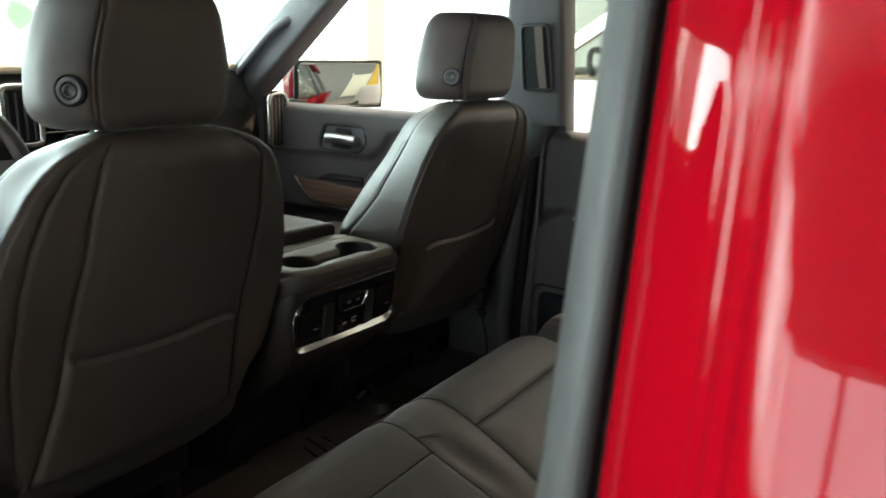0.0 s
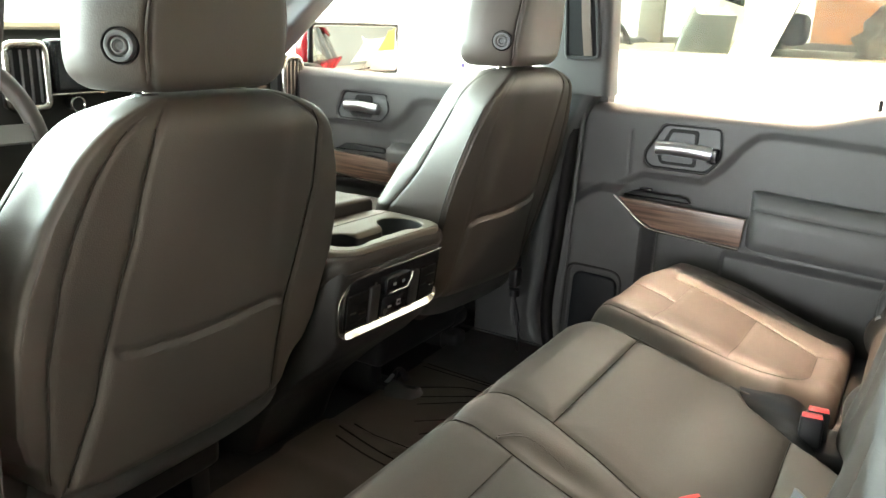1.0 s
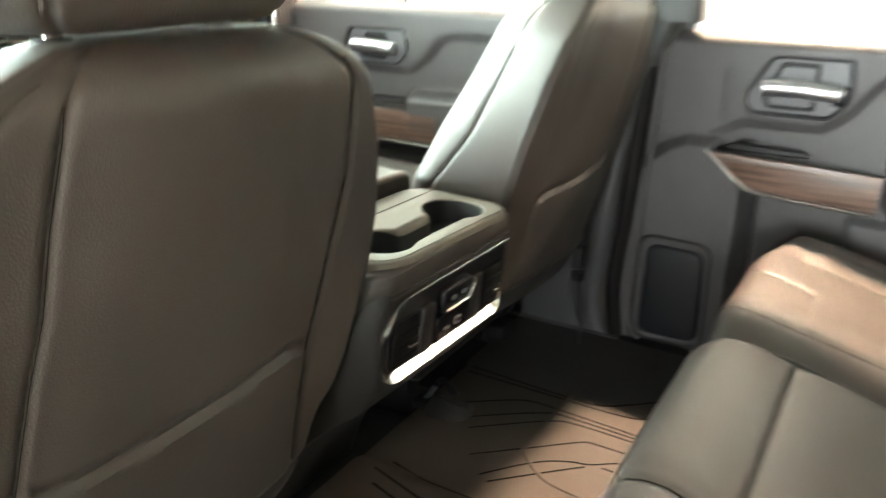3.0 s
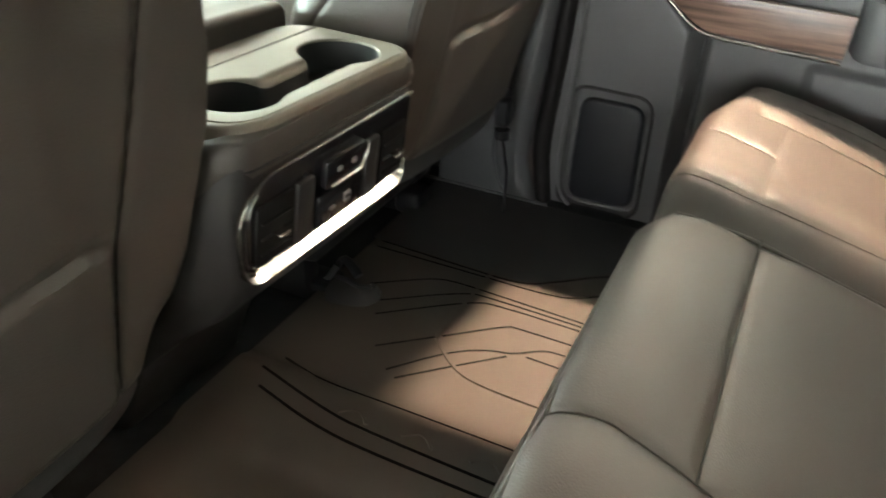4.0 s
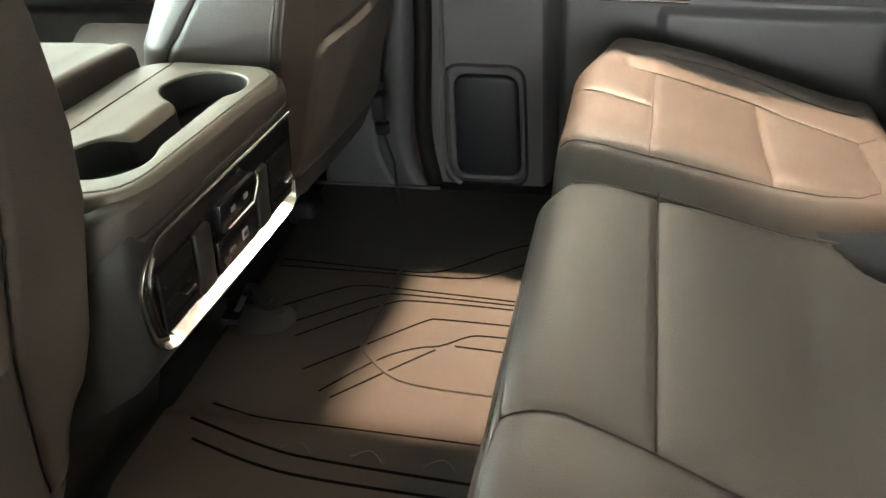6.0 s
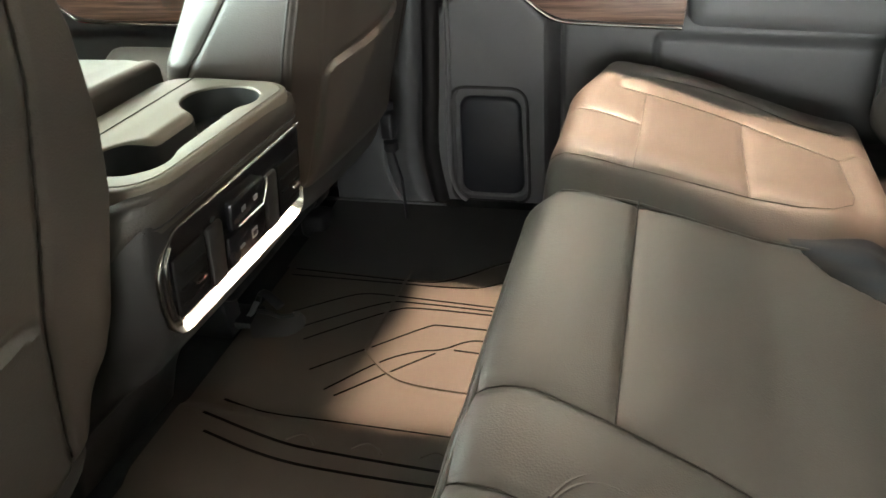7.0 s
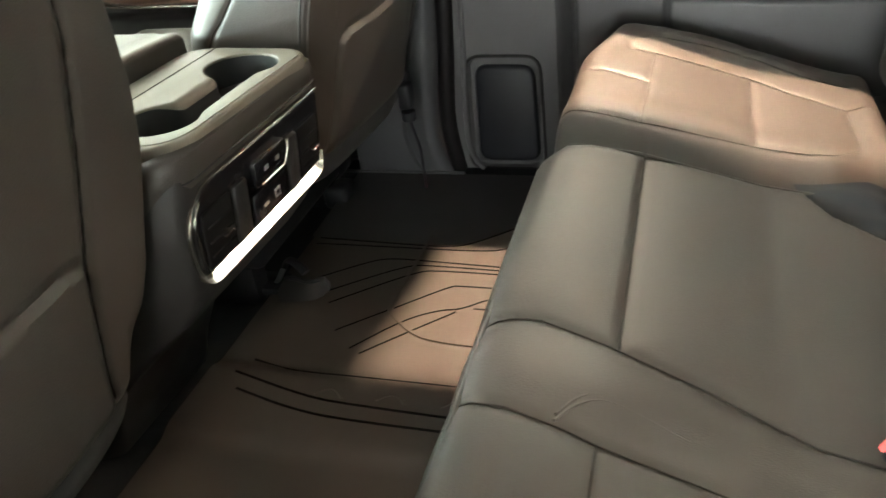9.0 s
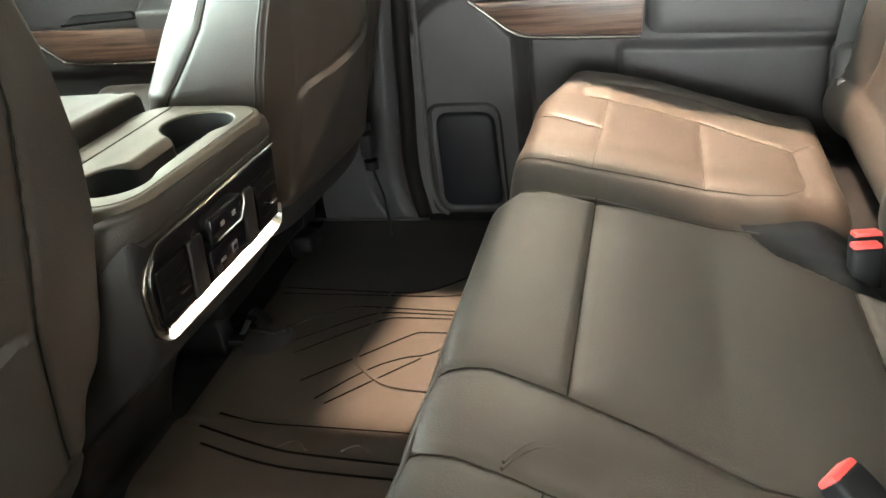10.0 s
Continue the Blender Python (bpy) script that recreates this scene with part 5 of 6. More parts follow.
def fdoor_point(y, s):
    if s <= 1.0:
        z = 0.83 + 0.645 * s
        return (fdoor_x(y, z), y, z)
    a = (s - 1.0) * math.pi / 2
    return (fdoor_x(y, 1.475) + 0.03 * (1 - math.cos(a)) + 0.012 * (s - 1), y, 1.475 + 0.02 * math.sin(a))


part("trim_panel", sheet(fdoor_point, np.linspace(1.20, 0.14, 130), list(np.linspace(0, 1, 90)) + list(np.linspace(1.15, 2.0, 6))), PLASTIC, fdoor)
part("outer_skin", box(0.865, 0.915, 0.03, 1.25, 0.80, 1.47, 0.015, 3), RED, fdoor)
part("window_glass", sheet(lambda y, t: (0.842 - 0.10 * t, y - (0.02 + 0.5 * (y - 0.12)) * t, 1.45 + 0.45 * t), np.linspace(1.16, 0.12, 8), np.linspace(0, 1, 6)), GLASS, fdoor).visible_shadow = False
F_PLATE = rounded([(0.795, 1.374), (0.768, 1.436), (0.614, 1.436), (0.605, 1.386), (0.632, 1.356), (0.786, 1.356)], 0.012, 5)
part("handle_plate", prism(F_PLATE, 0.004, door_m(0.774), 0.001, 1), PLASTIC_GREY, fdoor)
part("plate_rim", tube([(0.768, y, z) for y, z in F_PLATE], 0.0028, 7, closed=True), BLACK, fdoor)
part("handle_cup", prism(rounded([(0.748, 1.378), (0.725, 1.428), (0.665, 1.428), (0.665, 1.364), (0.742, 1.364)], 0.008, 4), 0.003, door_m(0.769), 0.001, 1), BLACK, fdoor)
part("handle", tube([(0.745, y, z) for y, z in catmull([(0.748, 1.397), (0.70, 1.398), (0.628, 1.393)], 12, False)], 0.012, 12, flat=(0.013, 0.016)), SATIN, fdoor, "satin chrome door handle")
F_WOOD = catmull([(0.862, 1.262), (0.835, 1.232), (0.80, 1.205), (0.77, 1.192)], 12, False).tolist() + [(0.70, 1.187), (0.50, 1.185), (0.50, 1.250), (0.70, 1.255)]
part("wood_insert", prism([tuple(p) for p in F_WOOD], 0.012, door_m(0.738), 0.003, 2), WOOD, fdoor, "walnut trim insert")
part("chrome_strip", tube([(0.7265, y, z) for y, z in catmull([(0.872, 1.266), (0.838, 1.228), (0.80, 1.199), (0.765, 1.186), (0.60, 1.180), (0.50, 1.179)], 36, False)], 0.0034, 8), CHROME, fdoor, "thin chrome strip")
part("switch_ledge", prism(rounded([(0.78, 1.265), (0.74, 1.285), (0.60, 1.285), (0.585, 1.268)], 0.006, 4), 0.016, door_m(0.748), 0.004, 2), BLACK, fdoor)

# far middle pillar: shoulder belt slot and webbing
belt2 = thing("front_seat_belt", (0.72, 0.05, 1.2), "dark shoulder belt on the pillar beside the front seat", "seat belt")
slot_at = lambda y, z, off: (0.6875 - 0.163 * (z - 1.66) - off, y, z)
SLOT = rounded([(0.029, 1.578), (0.030, 1.737), (-0.044, 1.740), (-0.055, 1.580)], 0.014, 5)
part("slot_panel", loft([[slot_at(y, z, 0.0) for y, z in SLOT], [slot_at(y, z, 0.004) for y, z in SLOT]]), BLACK, belt2)
part("slot_frame", tube([slot_at(y, z, 0.004) for y, z in SLOT], 0.005, 8, closed=True), PANEL_TRIM, belt2)
part("webbing", strap([slot_at(-0.020, 1.735, 0.010), slot_at(-0.024, 1.66, 0.012), slot_at(-0.030, 1.585, 0.010)], 0.022, 0.002, (0, 1, 0)), WEBBING_BROWN, belt2)
part("lower_webbing", strap([(0.700, 0.02, 1.50), (0.712, 0.06, 1.35), (0.712, 0.12, 1.05)], 0.034, 0.002, (0.2, 1, 0)), WEBBING, belt2)
part("lower_buckle", box(0.60, 0.632, 0.075, 0.10, 1.0, 1.05, 0.006, 3), BLACK, belt2)
part("buckle_collar", tube([(0.616, 0.087, 0.975), (0.616, 0.087, 0.992)], 0.014, 12), BLACK, belt2)
part("cable", tube([(0.616, 0.087, 0.98), (0.645, 0.084, 0.90), (0.655, 0.086, 0.80)], 0.003, 8), BLACK, belt2)
part("upper_collar", tube([(0.616, 0.087, 1.055), (0.618, 0.087, 1.07)], 0.012, 12), BLACK, belt2)
# driver side belt
belt3 = thing("driver_seat_belt", (-0.70, 0.05, 1.2), "dark shoulder belt hanging from the near pillar", "seat belt")
part("webbing", strap([(-0.685, 0.03, 1.84), (-0.692, 0.03, 1.66), (-0.705, 0.035, 1.55), (-0.72, 0.045, 1.42), (-0.735, 0.06, 1.0)], 0.046, 0.002, (0.35, 1, 0)), WEBBING, belt3)

part("belt_guide", box(-0.715, -0.668, -0.012, 0.05, 1.80, 1.85, 0.008, 3), BLACK, belt3, "black belt guide")

# ---------------------------------------------------------------- floor mat
mat = thing("floor_mat", (0.3, -0.02, 0.787), "brown-grey molded rubber floor mat with dark groove lines", "floor mat")


def mat_z(x, y):
    z = 0.8015
    z += 0.010 * ramp01(abs(x), 0.085, 0.060)
    return z


part("mat_body", sheet(lambda x, y: (x, y, mat_z(x, y)), np.linspace(-0.66, 0.68, 110), np.linspace(-0.36, 0.255, 50)), RUBBER, mat)


def border_x(y):
    """The line where the brown mat ends and the black floor cover begins."""
    return interp(-y, (-0.26, -0.03, 0.03, 0.07, 0.16, 0.24, 0.36), (0.452, 0.446, 0.446, 0.466, 0.546, 0.566, 0.575))


part("black_border", sheet(lambda u, y: (border_x(y) + u * (0.715 - border_x(y)), y, mat_z(0.5, y) + 0.0015 + 0.004 * u), np.linspace(0, 1, 12), np.linspace(-0.36, 0.26, 50)), RUBBER_BORDER, mat, "black rubber border of the floor mat")
# the mat's grooves, not cut in
GROOVE_LINES = [
    [(0.45, 0.24), (0.44, 0.03), (0.44, -0.03), (0.46, -0.07), (0.54, -0.16), (0.56, -0.24)],
    [(0.43, 0.24), (0.43, 0.03), (0.43, -0.08), (0.44, -0.13), (0.51, -0.21)],
    [(0.32, 0.19), (0.38, 0.11), (0.392, 0.08), (0.392, 0.03), (0.375, -0.30)],
    [(0.28, 0.16), (0.372, 0.04), (0.378, 0.0), (0.366, -0.30)],
    [(0.25, 0.14), (0.352, 0.02), (0.365, -0.02), (0.355, -0.30)],
    [(0.18, 0.10), (0.242, 0.03)],
    [(0.248, 0.022), (0.318, -0.055), (0.322, -0.07), (0.318, -0.30)],
    [(0.14, 0.06), (0.22, -0.004), (0.252, -0.055), (0.258, -0.09), (0.288, -0.125), (0.292, -0.15), (0.288, -0.30)],
    [(0.13, 0.04), (0.19, -0.02), (0.25, -0.083)],
    [(0.262, -0.11), (0.254, -0.30)],
    [(0.095, 0.20), (0.072, 0.11), (0.076, 0.03), (0.072, -0.32)],
    [(0.055, 0.21), (0.022, 0.09), (0.012, 0.02), (0.004, -0.32)],
    [(0.020, 0.19), (-0.008, 0.09), (-0.018, 0.0), (-0.018, -0.32)],
]


def rib2(line, w, h):
    """A low raised strip of even width along a line on the mat."""
    pts = np.array(chaikin(line, 2) if len(line) > 2 else line, float)
    rings = []
    for i in range(len(pts)):
        d = pts[min(i + 1, len(pts) - 1)] - pts[max(i - 1, 0)]
        d = d / (np.linalg.norm(d) + 1e-9)
        nx, ny = -d[1] * w / 2, d[0] * w / 2
        x, y = pts[i]
        z = mat_z(x, y)
        rings.append([(x - nx, y - ny, z - 0.001), (x - nx * 0.6, y - ny * 0.6, z + h), (x + nx * 0.6, y + ny * 0.6, z + h), (x + nx, y + ny, z - 0.001)])
    return loft(rings)


# flat near-black strips give the dark of the grooves by colour
for i, line in enumerate(GROOVE_LINES):
    part("rib", rib2(line, 0.0062 if i in (10, 11, 12) else 0.0042, 0.0008), MAT_LINE, mat)
part("ridge", rib2([(0.475, 0.022), (0.36, 0.026), (0.248, 0.032), (0.228, 0.018), (0.185, -0.030), (0.172, -0.075), (0.168, -0.18), (0.168, -0.30)], 0.008, 0.0025), RUBBER, mat)
for k in range(5):
    y = 0.045 - 0.095 * k
    part("bump", rib2([(0.026, y + 0.022), (0.040, y + 0.006), (0.038, y - 0.008), (0.022, y - 0.022)], 0.005, 0.0016), RUBBER, mat)

# ---------------------------------------------------------------- dashboard
dash = thing("dashboard", (0, 1.2, 1.0), "dark dashboard with chrome-framed vents and a wide display", "dashboard")
prof = [(1.06, 0.95), (1.00, 1.10), (0.99, 1.30), (1.00, 1.45), (1.02, 1.55), (1.05, 1.585), (1.12, 1.60), (1.30, 1.595), (1.50, 1.50), (1.5, 0.95)]
part("dash_body", loft([[(x, y + 0.07 * abs(x / 0.76) ** 3, z) for y, z in catmull(prof, 70)] for x in np.linspace(-0.76, 0.76, 31)]), DASH_TOP, dash)
# pale edge paints the sunlit strip of the dash top
part("dash_trim", loft([[(x, 0.985 + 0.07 * abs(x / 0.76) ** 3 + dy, z) for dy, z in ((0.06, 1.598), (0.058, 1.604), (0.064, 1.614), (0.10, 1.619), (0.16, 1.618))] for x in np.linspace(-0.20, 0.72, 20)], closed=False), DASH_SUNLIT, dash, "stitched dash pad edge, pale with painted sunlight")
screen = part("display", box(-0.045, 0.225, 0.955, 0.995, 1.460, 1.580, 0.008, 3), GLOSS_BLACK, dash, "wide dark display")
part("display_glass", box(-0.034, 0.214, 0.952, 0.956, 1.472, 1.569, 0), SCREEN, screen, smooth=False)
part("display_trim", box(-0.060, 0.240, 0.956, 0.99, 1.455, 1.461, 0.002), CHROME, dash, "thin bright strip under the display")
part("knob_ring", tube([(0.014 + 0.017 * math.cos(a), 0.963, 1.432 + 0.017 * math.sin(a)) for a in np.linspace(0, 2 * math.pi, 24, endpoint=False)], 0.0025, 6, closed=True), CHROME, dash)
part("knob", tube([(0.014, 0.965, 1.432), (0.014, 0.99, 1.432)], 0.015, 20), BLACK, dash)
part("knob", tube([(0.195, 0.965, 1.434), (0.195, 0.99, 1.434)], 0.016, 20), SATIN, dash)


def dash_vent(x, y, z, w, h, round_by=0.02):
    v = part("vent", box(x - w, x + w, y, y + 0.03, z - h, z + h, 0.008, 3), BLACK, dash)
    part("vent_ring", tube([(x + a, y - 0.002, z + b) for a, b in rounded([(-w, -h), (w, -h), (w, h), (-w, h)], round_by, 6)], 0.009, 10, closed=True), CHROME, v, "chrome vent ring")
    for k in range(4):
        part("vent_slat", box(x - w + 0.012 + k * (2 * w - 0.03) / 3, x - w + 0.017 + k * (2 * w - 0.03) / 3, y - 0.004, y + 0.004, z - h + 0.012, z + h - 0.012, 0.001), PLASTIC_GREY, v)


dash_vent(0.735, 0.95, 1.438, 0.040, 0.088, 0.034)
dash_vent(-0.103, 0.965, 1.500, 0.046, 0.07)
dash_vent(0.300, 0.965, 1.500, 0.046, 0.07)
wheel = thing("steering_wheel", (-0.44, 0.70, 1.42), "black leather steering wheel with satin spokes", "steering wheel")
wm = Matrix.Translation((-0.44, 0.70, 1.42)) @ Matrix.Rotation(radians(66), 4, "X")
part("rim", moved(tube([(0.19 * math.cos(a), 0.19 * math.sin(a), 0) for a in np.linspace(0, 2 * math.pi, 48, endpoint=False)], 0.017, 12, closed=True), wm), LEATHER, wheel)
part("hub", moved(loft([[(r * math.cos(a), 0.8 * r * math.sin(a), h) for a in np.linspace(0, 2 * math.pi, 28, endpoint=False)] for r, h in ((0.07, -0.04), (0.08, 0.0), (0.07, 0.025), (0.03, 0.032))]), wm), PLASTIC, wheel)
for a in (0, 180, 270):
    part("spoke", moved(strap([(0.07 * math.cos(radians(a)), 0.06 * math.sin(radians(a)), 0.008), (0.178 * math.cos(radians(a)), 0.178 * math.sin(radians(a)), 0.0)], 0.035, 0.014, (-math.sin(radians(a)), math.cos(radians(a)), 0)), wm), SATIN, wheel)
part("column", tube([(-0.44, 0.72, 1.40), (-0.44, 1.02, 1.28)], 0.05, 16), PLASTIC, wheel)
# grab handle on the far windshield pillar
grab = thing("grab_handle", (0.74, 0.95, 1.65), "grey grab handle on the windshield pillar", "grab handle")
part("grip", tube(catmull([(0.735, 1.11, 1.575), (0.700, 1.07, 1.60), (0.680, 0.97, 1.67), (0.672, 0.88, 1.73), (0.705, 0.82, 1.765)], 24, False), 0.014, 12), PLASTIC_GREY, grab)

# ---------------------------------------------------------------- outside: door mirror, neighbour truck, boards
MIRROR_AT = pose(1.06, 0.97, 1.545, 0, 0, -19)
mirror = thing("door_mirror", (1.05, 1.0, 1.5), "red-backed door mirror on the front door", "mirror")
part("housing", moved(box(-0.178, 0.178, -0.01, 0.10, -0.083, 0.083, 0.03, 4), MIRROR_AT), RED, mirror)
part("mirror_frame", moved(box(-0.18, 0.18, -0.022, -0.002, -0.085, 0.085, 0.009, 3), MIRROR_AT), BLACK, mirror)
part("mirror_glass", moved(prism(rounded([(-0.170, -0.076), (0.170, -0.076), (0.170, 0.076), (-0.170, 0.076)], 0.02, 6), 0.003, Matrix.Rotation(radians(90), 4, "X")), MIRROR_AT @ Matrix.Translation((0, -0.022, 0))), MIRROR, mirror, "flat mirror glass")
part("arm", box(0.86, 1.0, 0.99, 1.06, 1.44, 1.50, 0.015, 3), BLACK, mirror)

truck = thing("white_pickup", (3.2, 0, 0.0), "white crew cab pickup parked alongside", "pickup truck")
side = [(2.32, 0.55), (2.27, 0.75), (2.25, 1.10), (2.27, 1.40), (2.31, 1.545)]
def hood(y, z):
    """The bonnet ahead of the windscreen lies lower than the door sills."""
    return z - 0.25 * ramp01(y, 0.88, 1.10) * (z - 0.55)


part("body_side", loft([[(x, y, hood(y, z)) for x, z in catmull(side, 16, False)] + [(4.05, y, hood(y, 1.545)), (4.05, y, 0.55)] for y in np.linspace(-3.0, 2.9, 60)]), WHITE_PAINT, truck)
part("roof", box(2.52, 3.85, -1.25, 0.45, 1.93, 1.99, 0.03, 3), WHITE_PAINT, truck)


def truck_post(y0a, y1a, y0b, y1b):
    rg = []
    for t in np.linspace(0, 1, 5):
        x = 2.33 + 0.20 * t
        a, b = y0a + (y0b - y0a) * t, y1a + (y1b - y1a) * t
        z = 1.535 + 0.41 * t
        rg.append([(x, a, z), (x, b, z), (x + 0.05, b, z), (x + 0.05, a, z)])
    part("post", loft(rg), WHITE_PAINT, truck)


truck_post(-0.14, 0.02, -0.26, -0.12)
truck_post(0.86, 0.96, 0.30, 0.42)
truck_post(-1.20, -0.95, -1.28, -1.05)
for y0, y1 in ((0.02, 0.86), (-0.95, -0.14)):
    part("side_window", sheet(lambda y, t: (2.36 + 0.19 * t, y, 1.54 + 0.40 * t), np.linspace(y0, y1, 4), np.linspace(0, 1, 4)), TINTED, truck).visible_shadow = False
    part("window_trim", box(2.315, 2.345, y0, y1, 1.538, 1.552, 0.003), PLASTIC_GREY, truck)


def wrapped_seat(cx, cy, lean, material, seed):
    """A seat back under loose plastic film, with folds."""
    rg = random.Random(seed)
    folds = [(rg.uniform(-0.3, 0.3), rg.uniform(0, 0.8), rg.uniform(0.04, 0.09), rg.uniform(-0.02, 0.03)) for _ in range(14)]

    def film(x, y):
        return 0.14 + sum(a * math.exp(-(((x - fx) ** 2 + (y - fy) ** 2) / r ** 2)) for fx, fy, r, a in folds)

    place = Matrix(((1, 0, 0, cx), (0, -lean, 0.97, cy), (0, 0.97, lean, 1.05), (0, 0, 0, 1)))
    part("seat", moved(cushion(-0.28, 0.28, 0.0, 0.74, 0.07, 0.26, 0.022, film, [], 0, 0.01), place), material, truck)
    part("headrest", moved(box(-0.14, 0.14, -0.07, 0.06, 0, 0.18, 0.045, 4), Matrix.Translation((cx, cy - 0.74 * lean, 1.73))), material, truck)


wrapped_seat(2.72, 0.30, 0.30, WRAP_GREEN, 1)
wrapped_seat(3.40, 0.30, 0.30, WRAP_GREEN, 2)
rgb = random.Random(11)
creases = [(Vector((rgb.uniform(-1, 1), rgb.uniform(-1, 1), rgb.uniform(-1, 1))).normalized(), rgb.uniform(0.10, 0.35), rgb.uniform(-0.12, 0.14)) for _ in range(46)]


def bundle_point(u, v):
    d = Vector((math.cos(u) * math.cos(v), math.sin(u) * math.cos(v), math.sin(v)))
    k = 1 + sum(a * math.exp(-((d - c).length / w) ** 2) for c, w, a in creases)
    k += 0.09 * (1 - abs(math.sin(5.1 * d.y + 3.7 * d.z + 1.9 * d.x))) + 0.06 * (1 - abs(math.sin(8.3 * d.z - 6.1 * d.y + 2.0 * d.x)))
    k += 0.035 * (1 - abs(math.sin(17 * d.y + 11 * d.z))) - 0.09
    return (2.86 + 0.24 * d.x * k, -0.70 + 0.30 * d.y * k, 1.60 + 0.22 * d.z * k - 0.18 * max(0.0, 0.30 * d.y * k))


part("wrapped_bundle", sheet(bundle_point, np.linspace(0, 2 * math.pi, 120), np.linspace(-1.57, 1.57, 64)), WRAP, truck, "crumpled plastic-wrapped bundle on the rear seat")
part("headrest", moved(box(-0.13, 0.13, -0.06, 0.06, 0, 0.16, 0.045, 4), Matrix.Translation((3.45, -0.06, 1.58))), BLACK, truck)
part("headliner", box(2.50, 3.83, -1.22, 0.42, 1.895, 1.925, 0.01), FABRIC, truck)
part("far_door", box(3.86, 3.90, -1.1, 0.9, 1.547, 1.59, 0.01), TAN, truck)
part("floor_trim", box(2.42, 3.95, -1.10, 0.80, 1.547, 1.552, 0), CREAM, truck, smooth=False)
for y0, y1 in ((-1.2, -1.0), (0.75, 0.9)):
    part("far_post", box(3.80, 3.86, y0, y1, 1.55, 1.93, 0.01), TAN, truck)
part("rear_panel", box(2.5, 3.85, -1.22, -1.18, 1.55, 1.70, 0.01), PLASTIC, truck)
part("belt_trim", box(2.44, 2.47, -0.10, 0.0, 1.55, 1.93, 0.008), TAN, truck)
part("dash", box(2.45, 3.8, 0.80, 1.1, 1.2, 1.58, 0.05, 3), PLASTIC, truck)
part("steering_wheel", moved(tube([(0.18 * math.cos(a), 0.18 * math.sin(a), 0) for a in np.linspace(0, 2 * math.pi, 32, endpoint=False)], 0.016, 10, closed=True), Matrix.Translation((2.85, 0.66, 1.52)) @ Matrix.Rotation(radians(66), 4, "X")), BLACK, truck)
part("door_mirror", box(2.02, 2.26, 0.80, 0.90, 1.58, 1.80, 0.03, 3), BLACK, truck)
for wy in (-2.1, 1.95):
    tyre = part("tyre", moved(loft([[(r * math.cos(a), r * math.sin(a), h) for a in np.linspace(0, 2 * math.pi, 40, endpoint=False)] for r, h in ((0.25, 0.0), (0.38, 0.0), (0.41, 0.03), (0.41, 0.24), (0.38, 0.27))]), Matrix.Translation((2.24, wy, 0.41)) @ Matrix.Rotation(radians(90), 4, "Y")), RUBBER_DARK, truck)
    part("rim", moved(loft([[(r * math.cos(a), r * math.sin(a), h) for a in np.linspace(0, 2 * math.pi, 32, endpoint=False)] for r, h in ((0.25, -0.004), (0.22, -0.004), (0.20, 0.06), (0.06, 0.05), (0.01, 0.04))]), Matrix.Translation((2.24, wy, 0.41)) @ Matrix.Rotation(radians(90), 4, "Y")), SATIN, tyre)

shutter = thing("roller_shutter", (3.3, -7.96, 0.0), "cream slatted roller shutter on the showroom wall", "shutter")
for k in range(22):
    part("slat", box(2.2, 3.9, -7.99, -7.95, 0.4 + k * 0.13, 0.515 + k * 0.13, 0.012), CREAM_PALE, shutter)
part("shutter_frame", box(2.1, 2.2, -7.99, -7.92, 0.3, 3.4, 0.01), CREAM_PALE, shutter)
part("shutter_frame", box(3.9, 4.0, -7.99, -7.92, 0.3, 3.4, 0.01), CREAM_PALE, shutter)
slab("trim_panel_southeast", 6.25, 8.9, -7.995, -7.95, 0.0, 2.4, WOOD_WALL, "orange-brown wood wall panel", "wall panel", 0.004)
slab("trim_panel_south", 4.1, 6.2, -7.995, -7.95, 0.0, 4.2, YELLOW, "yellow wall panel", "wall panel", 0.004)
slab("trim_panel_east", 8.96, 8.995, -6.0, 0.6, 0.0, 2.15, WOOD_WALL, "orange-brown wood wall panel", "wall panel", 0.004)
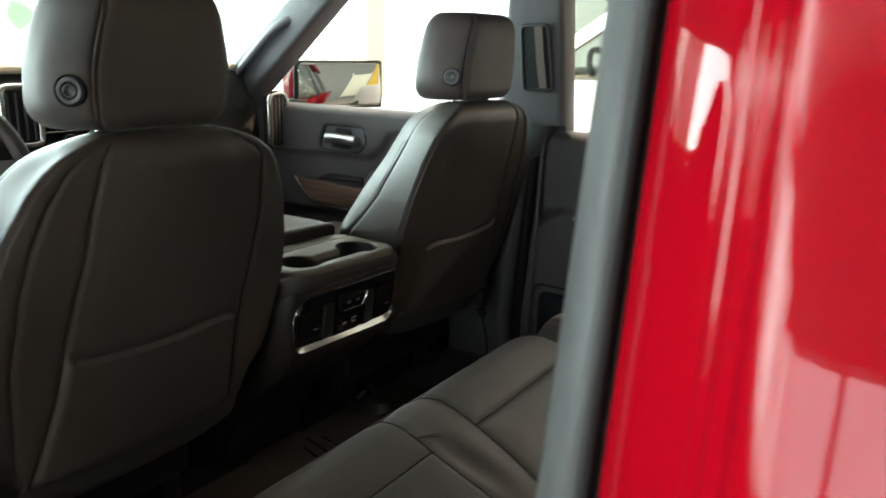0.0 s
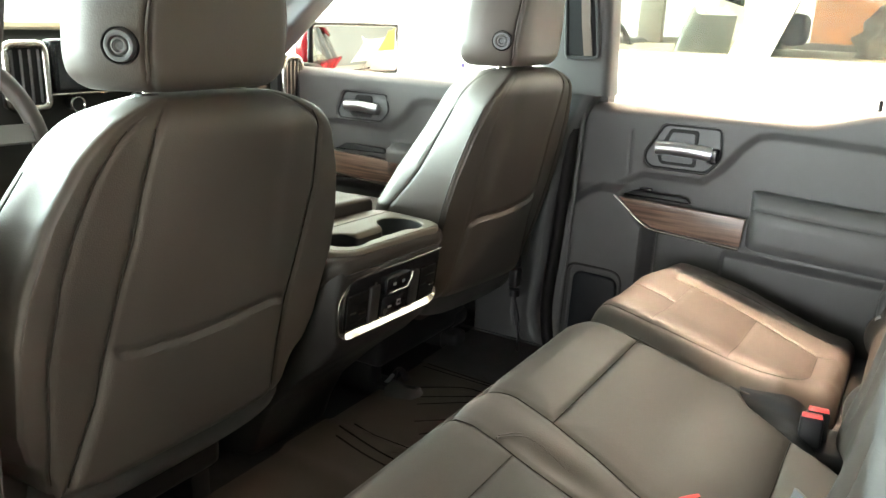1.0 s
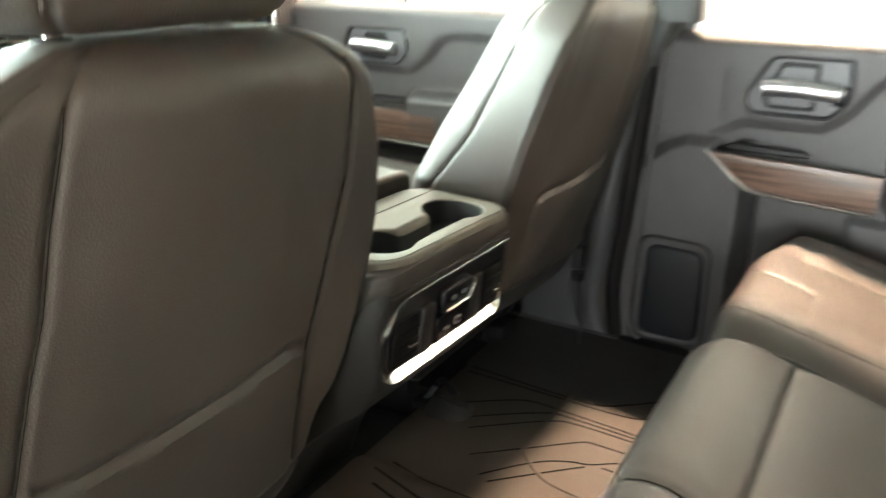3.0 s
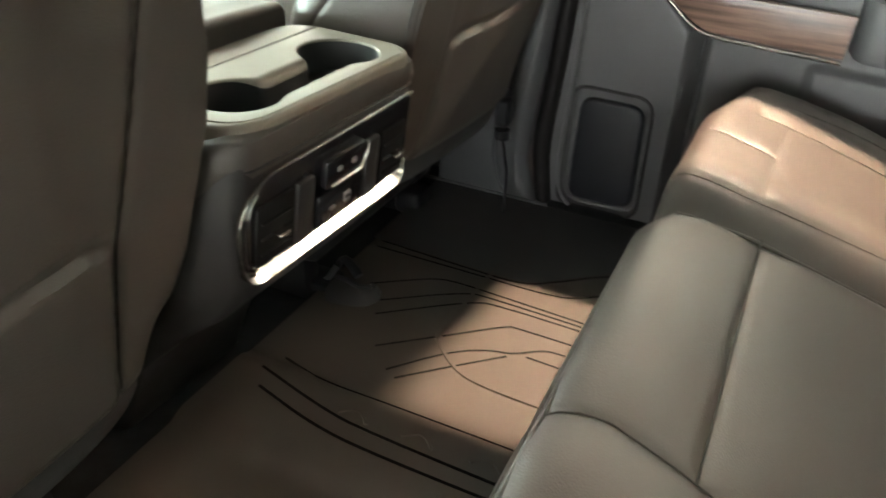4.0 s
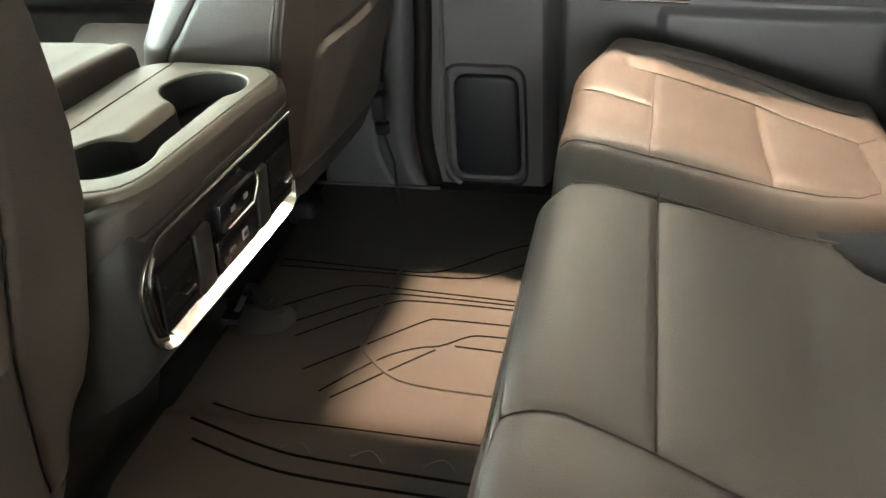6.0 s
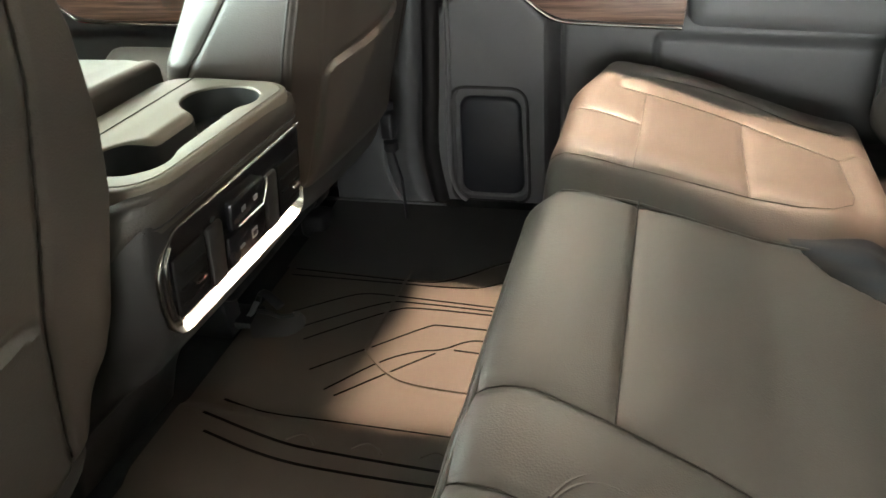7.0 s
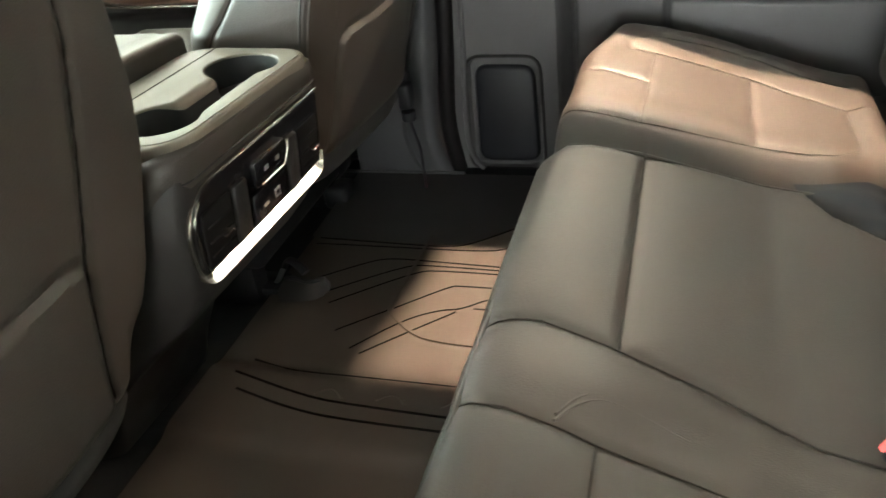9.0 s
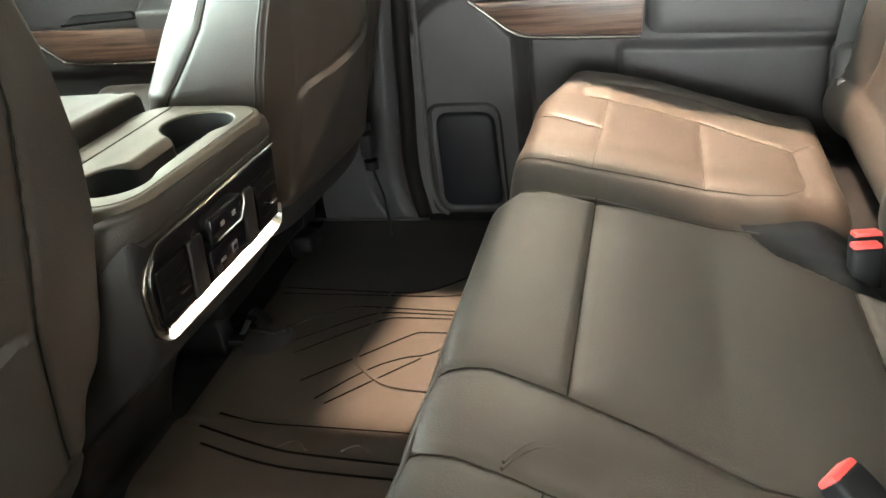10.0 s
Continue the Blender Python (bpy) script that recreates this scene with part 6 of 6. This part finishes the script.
post = part("column", box(6.9, 7.3, 5.5, 5.9, 0.0, 5.4, 0.02, 2), CREAM)
tagged(post, "cream painted square showroom column", "column", kind="structure")
for bx, by, w, hgt in ((5.0, 2.96, 0.24, 1.27), (5.2, 2.74, 0.22, 1.20), (5.1, 3.5, 0.24, 1.12)):
    bd = thing("display_board", (bx, by, 0), "small purple display board on a metal foot", "display board", "display boards")
    part("panel", box(bx - 0.03, bx + 0.03, by - w / 2, by + w / 2, 0.35, hgt, 0.006), PURPLE, bd)
    part("foot", box(bx - 0.15, bx + 0.15, by - w / 3, by + w / 3, 0.0, 0.35, 0.01), SATIN, bd)
plant = thing("potted_plant", (1.0, 9.5, 0), "bushy green plant in a white pot", "plant")
part("pot", loft([[(1.0 + r * math.cos(a), 9.5 + r * math.sin(a), z) for a in np.linspace(0, 2 * math.pi, 28, endpoint=False)] for r, z in ((0.22, 0), (0.30, 0.5), (0.27, 0.5), (0.26, 0.42), (0.02, 0.42))]), WHITE_PAINT, plant)
part("stem", tube([(1.0, 9.5, 0.4), (1.03, 9.48, 1.0), (1.0, 9.52, 1.6)], 0.025, 8), WOOD_WALL, plant)
rng = random.Random(4)
leaf_v, leaf_f = [], []
for i in range(420):
    u, v = rng.uniform(0, 2 * math.pi), rng.uniform(-0.5, 1)
    r = rng.uniform(0.2, 0.6)
    c = Vector((1.0 + r * math.cos(u) * math.sqrt(1 - 0.7 * v * v), 9.5 + r * math.sin(u) * math.sqrt(1 - 0.7 * v * v), 1.55 + 0.55 * v + rng.uniform(-0.1, 0.1)))
    m = Euler((rng.uniform(-1, 1), rng.uniform(-1, 1), u)).to_matrix()
    k = len(leaf_v)
    for p in ((-0.02, 0, 0), (0.05, -0.035, 0.01), (0.15, 0, -0.02), (0.05, 0.035, 0.01)):
        leaf_v.append(c + m @ Vector(p))
    leaf_f.append((k, k + 1, k + 2, k + 3))
bm = bmesh.new()
vv = [bm.verts.new(p) for p in leaf_v]
for f in leaf_f:
    bm.faces.new([vv[i] for i in f])
part("foliage", bm, GREEN, plant)
